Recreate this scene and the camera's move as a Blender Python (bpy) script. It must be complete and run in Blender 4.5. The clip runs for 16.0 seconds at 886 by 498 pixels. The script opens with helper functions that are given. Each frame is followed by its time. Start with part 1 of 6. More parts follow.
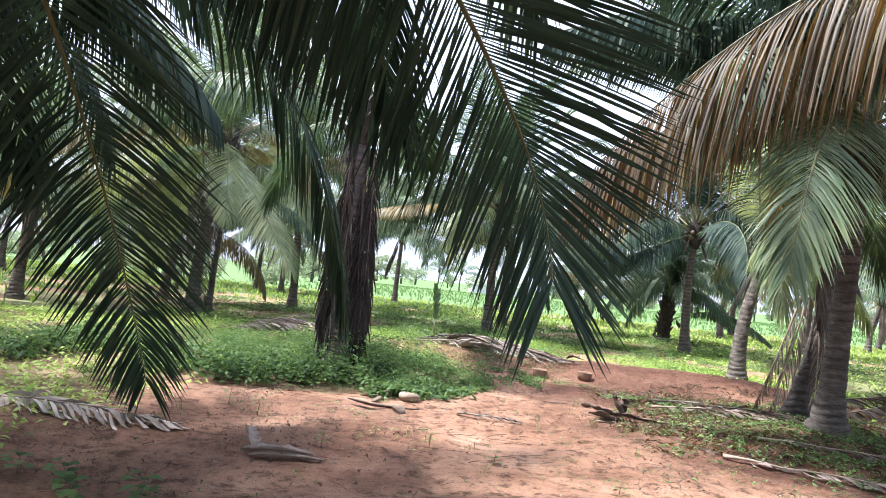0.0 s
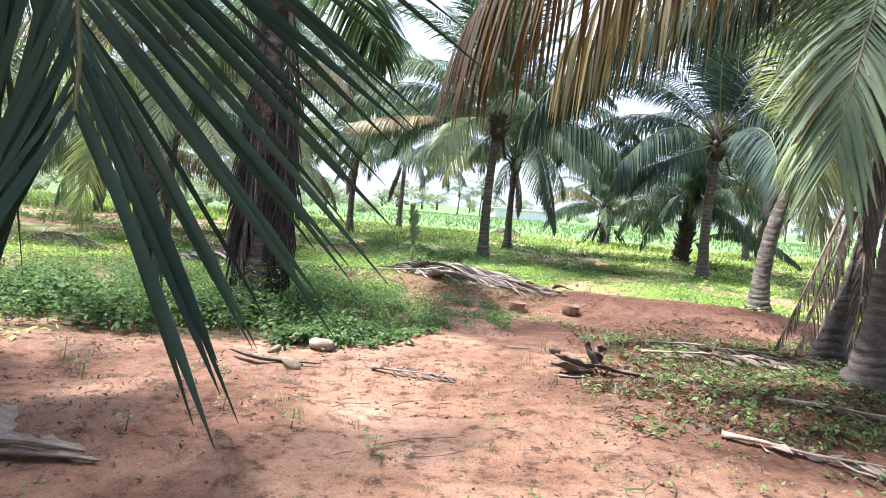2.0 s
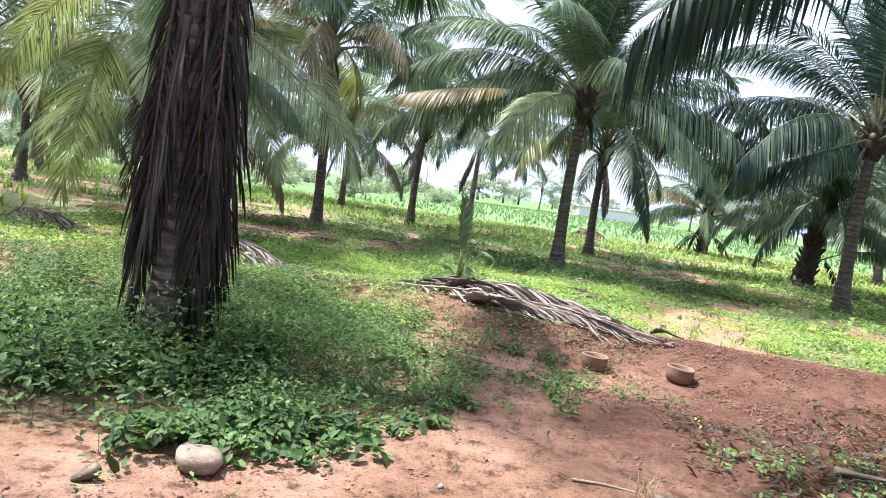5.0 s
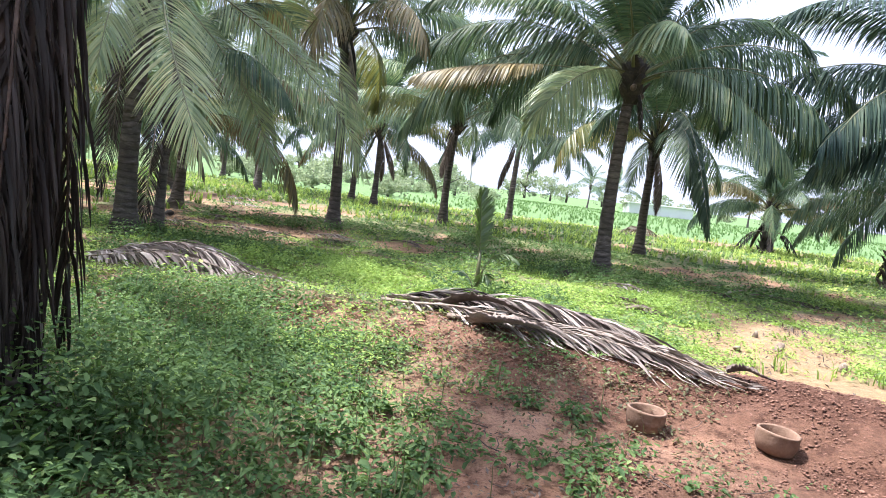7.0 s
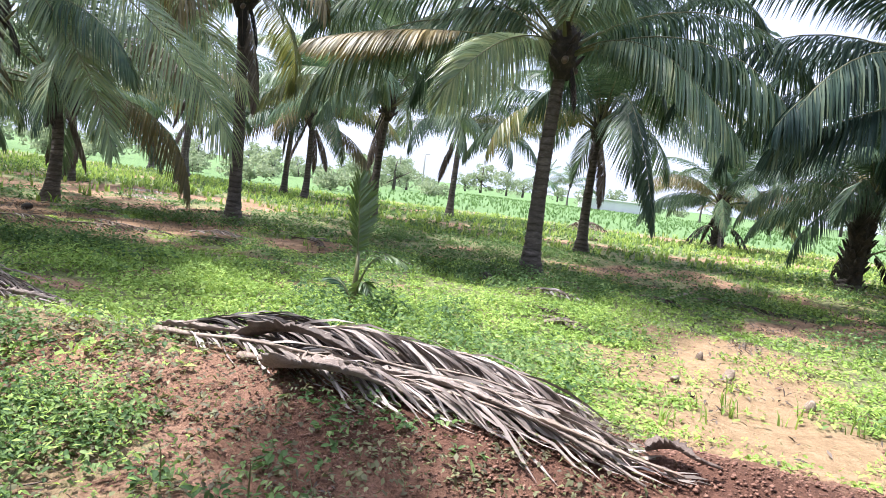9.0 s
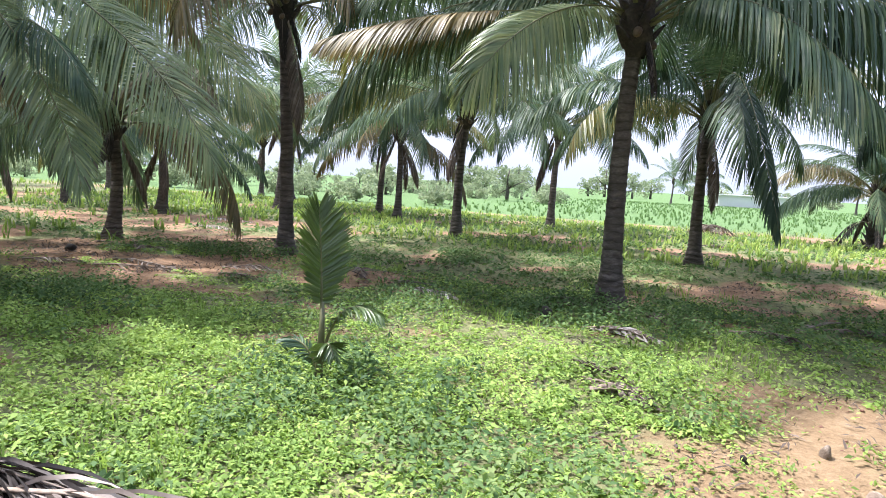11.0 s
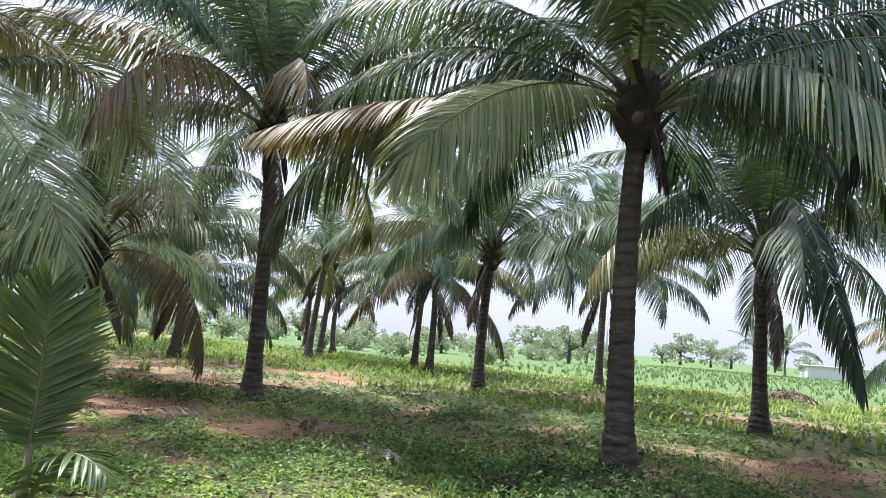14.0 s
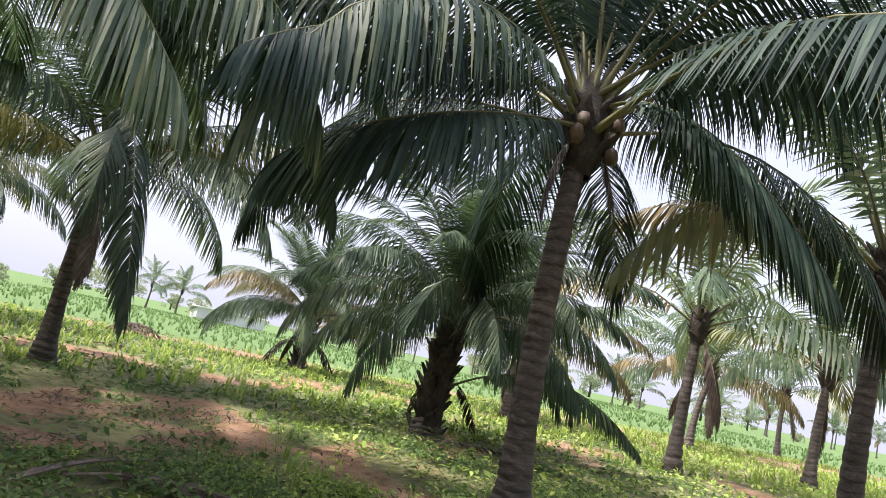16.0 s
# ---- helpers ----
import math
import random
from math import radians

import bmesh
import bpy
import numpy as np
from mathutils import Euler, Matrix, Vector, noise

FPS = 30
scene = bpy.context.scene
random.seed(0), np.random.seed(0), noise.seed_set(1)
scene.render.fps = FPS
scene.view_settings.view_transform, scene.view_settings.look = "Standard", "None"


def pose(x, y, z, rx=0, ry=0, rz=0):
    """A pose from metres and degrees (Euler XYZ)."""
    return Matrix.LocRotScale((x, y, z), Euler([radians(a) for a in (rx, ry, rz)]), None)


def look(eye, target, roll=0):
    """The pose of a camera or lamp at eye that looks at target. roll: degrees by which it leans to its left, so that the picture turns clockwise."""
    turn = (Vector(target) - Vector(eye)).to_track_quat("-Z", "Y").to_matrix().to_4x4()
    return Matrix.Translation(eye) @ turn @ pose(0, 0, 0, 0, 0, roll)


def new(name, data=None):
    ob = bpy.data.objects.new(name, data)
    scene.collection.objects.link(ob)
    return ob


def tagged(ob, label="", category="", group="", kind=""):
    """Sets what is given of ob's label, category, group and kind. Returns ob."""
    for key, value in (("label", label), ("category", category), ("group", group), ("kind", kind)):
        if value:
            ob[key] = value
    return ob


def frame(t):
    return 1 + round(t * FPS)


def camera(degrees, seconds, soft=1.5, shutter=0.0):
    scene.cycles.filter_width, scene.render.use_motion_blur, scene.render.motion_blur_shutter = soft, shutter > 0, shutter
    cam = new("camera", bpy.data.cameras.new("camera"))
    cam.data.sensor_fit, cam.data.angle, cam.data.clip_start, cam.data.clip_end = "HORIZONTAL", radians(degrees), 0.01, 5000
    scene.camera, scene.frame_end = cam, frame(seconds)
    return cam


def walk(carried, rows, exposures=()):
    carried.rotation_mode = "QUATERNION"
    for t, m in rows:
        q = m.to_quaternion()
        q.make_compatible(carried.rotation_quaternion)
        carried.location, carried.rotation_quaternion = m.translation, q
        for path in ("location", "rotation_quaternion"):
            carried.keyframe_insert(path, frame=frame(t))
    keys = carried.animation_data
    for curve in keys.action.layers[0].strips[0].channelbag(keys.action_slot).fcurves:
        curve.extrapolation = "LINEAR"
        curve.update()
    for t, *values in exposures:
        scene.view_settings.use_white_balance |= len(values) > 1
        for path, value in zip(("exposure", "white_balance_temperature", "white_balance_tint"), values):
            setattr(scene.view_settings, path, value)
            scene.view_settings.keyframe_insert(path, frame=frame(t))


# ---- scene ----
cam = camera(67.2, 16.0, soft=0.6)
PATH = [
    (0, (0.715, -0.388, 1.394), (0.582, 1.605, 1.491), 5.8),
    (0.5, (1.023, 0.15, 1.398), (1.074, 2.147, 1.499), 5.6),
    (1, (1.246, 0.729, 1.372), (1.272, 2.729, 1.399), 5.4),
    (1.5, (1.507, 1.284, 1.376), (1.467, 3.283, 1.315), 3.7),
    (2, (1.632, 1.77, 1.365), (1.443, 3.757, 1.233), 4.9),
    (2.5, (1.666, 2.337, 1.358), (1.374, 4.313, 1.253), 5.3),
    (3, (1.69, 2.862, 1.383), (1.324, 4.826, 1.278), 5.7),
    (3.5, (1.636, 3.508, 1.364), (1.26, 5.469, 1.238), 5.9),
    (4, (1.706, 4.049, 1.372), (1.334, 6.009, 1.23), 6.2),
    (4.5, (1.694, 4.568, 1.405), (1.313, 6.526, 1.258), 6.8),
    (4.7, (1.644, 4.833, 1.405), (1.251, 6.787, 1.238), 7.3),
    (6.8, (1.668, 7.039, 1.358), (1.083, 8.941, 1.158), 6.7),
    (7, (1.67, 7.255, 1.331), (1.109, 9.165, 1.132), 6.8),
    (7.5, (1.72, 7.801, 1.328), (1.233, 9.732, 1.141), 7.4),
    (8, (1.84, 8.353, 1.323), (1.429, 10.3, 1.126), 8.3),
    (8.2, (1.883, 8.543, 1.299), (1.496, 10.495, 1.098), 8.4),
    (10.5, (2.476, 11.173, 1.434), (1.786, 13.041, 1.246), 2.6),
    (11, (2.609, 11.7, 1.485), (1.801, 13.519, 1.282), 3.1),
    (11.5, (2.65, 12.066, 1.48), (1.632, 13.782, 1.342), 3.3),
    (12, (2.657, 12.373, 1.455), (1.389, 13.919, 1.446), 3.8),
    (12.5, (2.666, 12.749, 1.435), (1.248, 14.152, 1.574), 2.3),
    (13, (2.738, 13.24, 1.129), (1.326, 14.633, 1.382), 2.0),
    (13.5, (2.821, 13.752, 1.118), (1.568, 15.287, 1.392), 2.7),
    (14, (2.949, 14.287, 1.113), (1.928, 15.986, 1.382), 4.6),
    (14.5, (3.179, 14.869, 1.05), (2.416, 16.696, 1.335), 7.0),
    (15, (3.55, 15.409, 1.055), (3.157, 17.349, 1.342), 9.0),
    (15.3, (3.863, 15.554, 1.093), (3.74, 17.529, 1.382), 10.1),
    (15.5, (4.05, 15.691, 1.146), (4.131, 17.668, 1.437), 10.8),
    (16, (4.49, 15.852, 1.186), (5.029, 17.75, 1.51), 11.9),
]
walk(cam, [(t, look(eye, target, roll)) for t, eye, target, roll in PATH], [(0, 1.42, 6050, 12), (1, 1.58, 6050, 12), (2.5, 1.56, 6050, 12), (4, 1.4, 6050, 11), (7, 1.38, 6030, 14), (10.5, 1.14, 6030, 14), (12, 1.13, 6050, 16), (13.5, 0.92, 6080, 16), (15, 0.9, 6300, 17), (16, 0.9, 6650, 18)])

# ---- light ----
SUN_DIR = Vector((-0.44, 0.02, 0.90)).normalized()          # towards the sun
world = bpy.data.worlds.new("world")
scene.world = world
world.use_nodes = True
wn = world.node_tree.nodes
sky = wn.new("ShaderNodeTexSky")
sky.sky_type = "NISHITA"
sky.sun_disc = False
sky.sun_elevation = math.asin(SUN_DIR.z)
sky.sun_rotation = math.atan2(SUN_DIR.x, SUN_DIR.y)
sky.air_density, sky.dust_density, sky.ozone_density = 1.0, 4.5, 1.0
haze = wn.new("ShaderNodeMix")                                # a bright, thinly veiled sky
haze.data_type = "RGBA"
haze.inputs[0].default_value = 0.7
haze.inputs[7].default_value = (4.5, 4.9, 5.9, 1)
world.node_tree.links.new(sky.outputs[0], haze.inputs[6])
wco = wn.new("ShaderNodeTexCoord")                            # an overcast veil is brighter overhead than at the horizon
wsep = wn.new("ShaderNodeSeparateXYZ")
wmap = wn.new("ShaderNodeMapRange")
wmap.interpolation_type = "SMOOTHSTEP"
wmap.inputs["From Min"].default_value = 0.3
wmap.inputs["To Min"].default_value, wmap.inputs["To Max"].default_value = 0.86, 1.5
wscale = wn.new("ShaderNodeVectorMath")
wscale.operation = "SCALE"
world.node_tree.links.new(wco.outputs["Generated"], wsep.inputs[0])
world.node_tree.links.new(wsep.outputs["Z"], wmap.inputs["Value"])
world.node_tree.links.new(haze.outputs[2], wscale.inputs[0])
world.node_tree.links.new(wmap.outputs[0], wscale.inputs["Scale"])
world.node_tree.links.new(wscale.outputs[0], wn["Background"].inputs[0])
wn["Background"].inputs[1].default_value = 0.15
sun_data = bpy.data.lights.new("sun", "SUN")
sun_data.energy, sun_data.angle, sun_data.color = 5.2, radians(4), (1.0, 0.96, 0.88)
sun = new("sun", sun_data)
sun.matrix_world = look(SUN_DIR * 60, (0, 0, 0))


# ---- materials ----
def material(name):
    m = bpy.data.materials.new(name)
    m.use_nodes = True
    nt = m.node_tree
    return m, nt, nt.nodes["Principled BSDF"]


def node(nt, kind, **kw):
    n = nt.nodes.new(kind)
    for k, v in kw.items():
        if k in n.inputs.keys():
            n.inputs[k].default_value = v
    return n


def noise_node(nt, scale, detail=4.0, rough=0.6, coords="Object", stretch=None):
    tc = nt.nodes.new("ShaderNodeTexCoord")
    out = tc.outputs[coords]
    if stretch:
        mp = nt.nodes.new("ShaderNodeMapping")
        mp.inputs["Scale"].default_value = stretch
        nt.links.new(out, mp.inputs[0])
        out = mp.outputs[0]
    n = node(nt, "ShaderNodeTexNoise", Scale=scale, Detail=detail, Roughness=rough)
    nt.links.new(out, n.inputs["Vector"])
    return n.outputs["Fac"]


def ramp(nt, fac, stops):
    r = nt.nodes.new("ShaderNodeValToRGB")
    e = r.color_ramp.elements
    while len(e) < len(stops):
        e.new(0.5)
    for k, (p, c) in enumerate(stops):
        e[k].position, e[k].color = p, (*c, 1)
    nt.links.new(fac, r.inputs[0])
    return r.outputs[0]


def mix(nt, fac, a, b, mode="MIX"):
    m = nt.nodes.new("ShaderNodeMix")
    m.data_type, m.blend_type = "RGBA", mode
    for sock, v in ((m.inputs[0], fac), (m.inputs[6], a), (m.inputs[7], b)):
        if isinstance(v, (int, float)):
            sock.default_value = v
        elif isinstance(v, tuple):
            sock.default_value = (*v, 1)
        else:
            nt.links.new(v, sock)
    return m.outputs[2]


def bump(nt, bsdf, fac, strength, distance=0.02):
    b = nt.nodes.new("ShaderNodeBump")
    b.inputs["Strength"].default_value, b.inputs["Distance"].default_value = strength, distance
    nt.links.new(fac, b.inputs["Height"])
    nt.links.new(b.outputs[0], bsdf.inputs["Normal"])


def leaf_material(name, stops, rough=0.42, through_colour=(0.15, 0.24, 0.06), glow=0.3, patch=3.0, gloss=0.5):
    """Leaf: glossy upper skin, light shining through, tone by plant, by leaflet and in patches."""
    m, nt, p = material(name)
    oi = nt.nodes.new("ShaderNodeObjectInfo")
    geo = nt.nodes.new("ShaderNodeNewGeometry")
    n = noise_node(nt, patch, 3)
    mth = nt.nodes.new("ShaderNodeMath")
    mth.operation = "MULTIPLY_ADD"
    nt.links.new(geo.outputs["Random Per Island"], mth.inputs[0])
    mth.inputs[1].default_value = 0.6
    nt.links.new(n, mth.inputs[2])
    mt2 = nt.nodes.new("ShaderNodeMath")
    mt2.operation = "MULTIPLY_ADD"
    nt.links.new(oi.outputs["Random"], mt2.inputs[0])
    mt2.inputs[1].default_value = 0.4
    nt.links.new(mth.outputs[0], mt2.inputs[2])
    mt3 = nt.nodes.new("ShaderNodeMath")
    mt3.operation = "MULTIPLY_ADD"
    nt.links.new(mt2.outputs[0], mt3.inputs[0])
    mt3.inputs[1].default_value, mt3.inputs[2].default_value = 0.85, -0.33
    col = ramp(nt, mt3.outputs[0], stops)
    nt.links.new(col, p.inputs["Base Color"])
    p.inputs["Roughness"].default_value = rough
    p.inputs["Specular IOR Level"].default_value = gloss
    tr = nt.nodes.new("ShaderNodeBsdfTranslucent")
    tcol = mix(nt, 0.5, col, through_colour)
    nt.links.new(tcol, tr.inputs[0])
    mx = nt.nodes.new("ShaderNodeMixShader")
    mx.inputs[0].default_value = glow
    nt.links.new(p.outputs[0], mx.inputs[1])
    nt.links.new(tr.outputs[0], mx.inputs[2])
    nt.links.new(mx.outputs[0], nt.nodes["Material Output"].inputs[0])
    return m


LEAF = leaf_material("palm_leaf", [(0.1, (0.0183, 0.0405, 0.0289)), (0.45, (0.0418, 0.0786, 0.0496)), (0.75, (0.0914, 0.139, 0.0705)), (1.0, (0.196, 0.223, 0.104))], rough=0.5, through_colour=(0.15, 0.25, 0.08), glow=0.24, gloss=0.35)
# copy of the palm leaf with shade put into its colour
LEAF_SHADED = leaf_material("palm_leaf_shaded", [(0.1, (0.0128, 0.0278, 0.024)), (0.45, (0.0268, 0.0519, 0.0406)), (0.75, (0.0535, 0.086, 0.057)), (1.0, (0.108, 0.133, 0.075))], rough=0.58, through_colour=(0.07, 0.13, 0.05), glow=0.14, gloss=0.18)
# lighter leaf copy: sunlight and distance haze are put into its colour
LEAF_LIT = leaf_material("palm_leaf_lit", [(0.1, (0.0442, 0.0829, 0.0538)), (0.45, (0.0957, 0.156, 0.0948)), (0.75, (0.184, 0.245, 0.139)), (1.0, (0.343, 0.365, 0.19))], rough=0.46, through_colour=(0.22, 0.3, 0.1), glow=0.32, gloss=0.4)
LEAF_YELLOW = leaf_material("palm_leaf_yellowing", [(0.1, (0.05, 0.075, 0.028)), (0.45, (0.10, 0.125, 0.042)), (0.75, (0.17, 0.17, 0.055)), (1.0, (0.24, 0.18, 0.06))], through_colour=(0.36, 0.34, 0.07), glow=0.25)
LEAF_YOUNG = leaf_material("young_palm_leaf", [(0.1, (0.0324, 0.059, 0.0181)), (0.45, (0.0567, 0.0943, 0.0287)), (0.75, (0.0893, 0.134, 0.041)), (1.0, (0.146, 0.173, 0.0575))], rough=0.4, through_colour=(0.2, 0.3, 0.05), glow=0.14)
LEAF_OCHRE = leaf_material("palm_leaf_ochre", [(0.1, (0.06, 0.055, 0.025)), (0.45, (0.12, 0.1, 0.042)), (0.75, (0.19, 0.145, 0.055)), (1.0, (0.3, 0.21, 0.08))], rough=0.5, through_colour=(0.34, 0.26, 0.07), glow=0.22)
LEAF_DRY = leaf_material("palm_leaf_dry", [(0.1, (0.035, 0.025, 0.02)), (0.45, (0.08, 0.058, 0.046)), (0.75, (0.15, 0.115, 0.095)), (1.0, (0.28, 0.23, 0.2))], rough=0.7, through_colour=(0.25, 0.16, 0.08), glow=0.12)
LEAF_BROWNING = leaf_material("palm_leaf_browning", [(0.1, (0.0144, 0.0112, 0.008)), (0.4, (0.0304, 0.02, 0.0112)), (0.7, (0.0624, 0.0352, 0.0128)), (1.0, (0.176, 0.092, 0.0224))], rough=0.6, through_colour=(0.34, 0.19, 0.04), glow=0.22)
LEAF_PALE = leaf_material("palm_leaf_bleached", [(0.1, (0.05, 0.038, 0.033)), (0.4, (0.15, 0.12, 0.105)), (0.7, (0.34, 0.29, 0.26)), (1.0, (0.6, 0.54, 0.5))], rough=0.7, through_colour=(0.4, 0.3, 0.2), glow=0.06, gloss=0.25)
LEAF_SKIRT = leaf_material("palm_skirt_dry", [(0.1, (0.009, 0.007, 0.0065)), (0.45, (0.022, 0.017, 0.0155)), (0.75, (0.055, 0.044, 0.04)), (1.0, (0.2, 0.17, 0.155))], rough=0.7, through_colour=(0.2, 0.12, 0.08), glow=0.06)
STALK_DRY_LEAF = leaf_material("dry_grass", [(0.1, (0.12, 0.1, 0.05)), (0.5, (0.24, 0.2, 0.1)), (1.0, (0.4, 0.34, 0.2))], rough=0.7, through_colour=(0.4, 0.34, 0.15), glow=0.2)
# brightest leaf copy: sun falling on open fronds is put into the colour
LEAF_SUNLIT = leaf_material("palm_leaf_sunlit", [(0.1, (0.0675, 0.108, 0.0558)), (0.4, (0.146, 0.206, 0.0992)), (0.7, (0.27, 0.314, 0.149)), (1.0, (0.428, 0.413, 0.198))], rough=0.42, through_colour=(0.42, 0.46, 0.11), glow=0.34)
WITHERED = leaf_material("withered_leaf", [(0.1, (0.035, 0.028, 0.018)), (0.4, (0.075, 0.066, 0.032)), (0.7, (0.13, 0.135, 0.055)), (1.0, (0.24, 0.23, 0.11))], rough=0.65, through_colour=(0.3, 0.3, 0.1), glow=0.2)
WEED = leaf_material("weed_leaf", [(0.1, (0.0165, 0.0371, 0.0151)), (0.4, (0.0623, 0.123, 0.0453)), (0.7, (0.138, 0.218, 0.0756)), (1.0, (0.294, 0.362, 0.141))], rough=0.65, through_colour=(0.2, 0.32, 0.07), glow=0.32, patch=1.3, gloss=0.22)
GRASS = leaf_material("grass_blade", [(0.1, (0.05, 0.09, 0.022)), (0.4, (0.21, 0.325, 0.082)), (0.7, (0.36, 0.47, 0.125)), (1.0, (0.48, 0.51, 0.18))], rough=0.65, through_colour=(0.34, 0.5, 0.06), glow=0.35, patch=0.8, gloss=0.2)
CROP = leaf_material("crop_leaf", [(0.1, (0.08, 0.15, 0.055)), (0.5, (0.13, 0.215, 0.08)), (1.0, (0.2, 0.29, 0.12))], rough=0.5, through_colour=(0.25, 0.42, 0.1), glow=0.3, patch=0.2, gloss=0.12)
# distance haze is put into these pale leaf tones
HAZED_LEAF = leaf_material("far_tree_leaf_hazed", [(0.1, (0.2, 0.25, 0.16)), (0.5, (0.28, 0.33, 0.21)), (1.0, (0.37, 0.41, 0.27))], rough=0.7, through_colour=(0.3, 0.36, 0.18), glow=0.5, patch=0.5, gloss=0.15)


def rough_material(name, stops, scale, rough=0.85, bump_scale=20.0, bump_strength=0.6, stretch=None, distance=0.02):
    m, nt, p = material(name)
    oi = nt.nodes.new("ShaderNodeObjectInfo")
    big = noise_node(nt, scale, 5, 0.65, stretch=stretch)
    fine = noise_node(nt, bump_scale, 4, 0.7, stretch=stretch)
    f = mix(nt, 0.4, big, fine)
    col = ramp(nt, f, stops)
    dark = mix(nt, oi.outputs["Random"], (0.8, 0.8, 0.8), (1.15, 1.12, 1.1))
    col = mix(nt, 1.0, col, dark, "MULTIPLY")
    nt.links.new(col, p.inputs["Base Color"])
    p.inputs["Roughness"].default_value = rough
    bump(nt, p, fine, bump_strength, distance)
    return m


BARK = rough_material("palm_bark", [(0.3, (0.036, 0.030, 0.027)), (0.5, (0.085, 0.072, 0.065)), (0.7, (0.19, 0.165, 0.15))], 3.0, bump_scale=14, stretch=(1, 1, 2.5))
bark_nt = BARK.node_tree
bark_bsdf = bark_nt.nodes["Principled BSDF"]
rings = node(bark_nt, "ShaderNodeTexWave", Scale=2.6, Distortion=4.5, Detail=3.0)          # old leaf scars round the stem
rings.bands_direction = "Z"
bark_nt.links.new(bark_nt.nodes.new("ShaderNodeTexCoord").outputs["Object"], rings.inputs["Vector"])
scars = ramp(bark_nt, rings.outputs["Fac"], [(0.0, (0.6, 0.58, 0.56)), (0.16, (0.92, 0.92, 0.92)), (1.0, (1.1, 1.08, 1.06))])
bark_nt.links.new(mix(bark_nt, 1.0, bark_bsdf.inputs["Base Color"].links[0].from_socket, scars, "MULTIPLY"), bark_bsdf.inputs["Base Color"])
STALK = rough_material("frond_stalk", [(0.3, (0.075, 0.08, 0.034)), (0.55, (0.14, 0.14, 0.06)), (0.75, (0.22, 0.2, 0.09))], 2.0, rough=0.5, bump_strength=0.2)
STALK_DRY = rough_material("dry_stalk", [(0.3, (0.11, 0.08, 0.06)), (0.5, (0.21, 0.16, 0.125)), (0.7, (0.36, 0.30, 0.25))], 2.5, rough=0.75, bump_scale=30, bump_strength=0.4)
FIBRE = rough_material("crown_fibre", [(0.3, (0.015, 0.013, 0.01)), (0.5, (0.038, 0.03, 0.022)), (0.7, (0.09, 0.07, 0.05))], 6.0, bump_scale=25, bump_strength=1.0)
NUT = rough_material("coconut_green_brown", [(0.3, (0.07, 0.07, 0.03)), (0.5, (0.12, 0.11, 0.05)), (0.7, (0.2, 0.18, 0.09))], 5.0, rough=0.55, bump_strength=0.2)
NUT_BROWN = rough_material("coconut_brown", [(0.3, (0.05, 0.035, 0.022)), (0.5, (0.10, 0.07, 0.045)), (0.7, (0.18, 0.13, 0.09))], 5.0, rough=0.6, bump_strength=0.2)
HUSK = rough_material("dry_husk", [(0.3, (0.09, 0.062, 0.045)), (0.5, (0.19, 0.145, 0.11)), (0.68, (0.38, 0.33, 0.27))], 5.0, bump_scale=30, bump_strength=0.5)
SHEATH = rough_material("dark_sheath", [(0.3, (0.03, 0.021, 0.017)), (0.5, (0.075, 0.052, 0.042)), (0.7, (0.17, 0.13, 0.11))], 5.0, rough=0.7, bump_scale=30, bump_strength=0.4)
CLAY = rough_material("red_clay", [(0.3, (0.15, 0.088, 0.058)), (0.5, (0.25, 0.152, 0.105)), (0.7, (0.33, 0.22, 0.16))], 6.0, bump_scale=40, bump_strength=0.3)
WOOD = rough_material("grey_wood", [(0.3, (0.13, 0.10, 0.085)), (0.5, (0.26, 0.21, 0.18)), (0.7, (0.42, 0.36, 0.32))], 4.0, bump_scale=25, bump_strength=0.7, stretch=(1, 6, 6))
CLOD = rough_material("soil_clod", [(0.3, (0.14, 0.065, 0.045)), (0.5, (0.23, 0.115, 0.08)), (0.7, (0.34, 0.19, 0.135))], 8.0, bump_scale=40, bump_strength=0.6)
STONE = rough_material("pale_stone", [(0.3, (0.25, 0.21, 0.18)), (0.5, (0.42, 0.37, 0.33)), (0.7, (0.6, 0.55, 0.5))], 7.0, bump_scale=40, bump_strength=0.4)
WHITE = rough_material("white_wall", [(0.3, (0.66, 0.66, 0.68)), (0.7, (0.8, 0.8, 0.82))], 0.6, bump_strength=0.05)
CHAR = rough_material("charred_husk", [(0.3, (0.012, 0.010, 0.009)), (0.6, (0.04, 0.032, 0.028))], 9.0, bump_scale=30)
CONCRETE = rough_material("pole_concrete", [(0.3, (0.3, 0.29, 0.28)), (0.7, (0.45, 0.44, 0.42))], 3.0)


# ---- lie of the land ----
def smooth(a, b, v):
    t = np.clip((v - a) / (b - a), 0, 1)
    return t * t * (3 - 2 * t)


def wavy(x, y, f, seed):
    """Cheap smooth noise, about -1 to 1."""
    r = np.random.RandomState(seed)
    out = 0.0
    for k in range(5):
        a, ph = r.uniform(0, 6.283), r.uniform(0, 6.283)
        ff = f * (0.7 + 0.35 * k)
        out = out + np.sin(ff * (x * math.cos(a) + y * math.sin(a)) + ph + 1.3 * np.sin(ff * 0.6 * (y * math.cos(a) - x * math.sin(a)) + ph * 2))
    return out / 3.0


def ridge_y(x):
    return 12.95 - 0.10 * x + 0.10 * np.sin(x * 0.9)


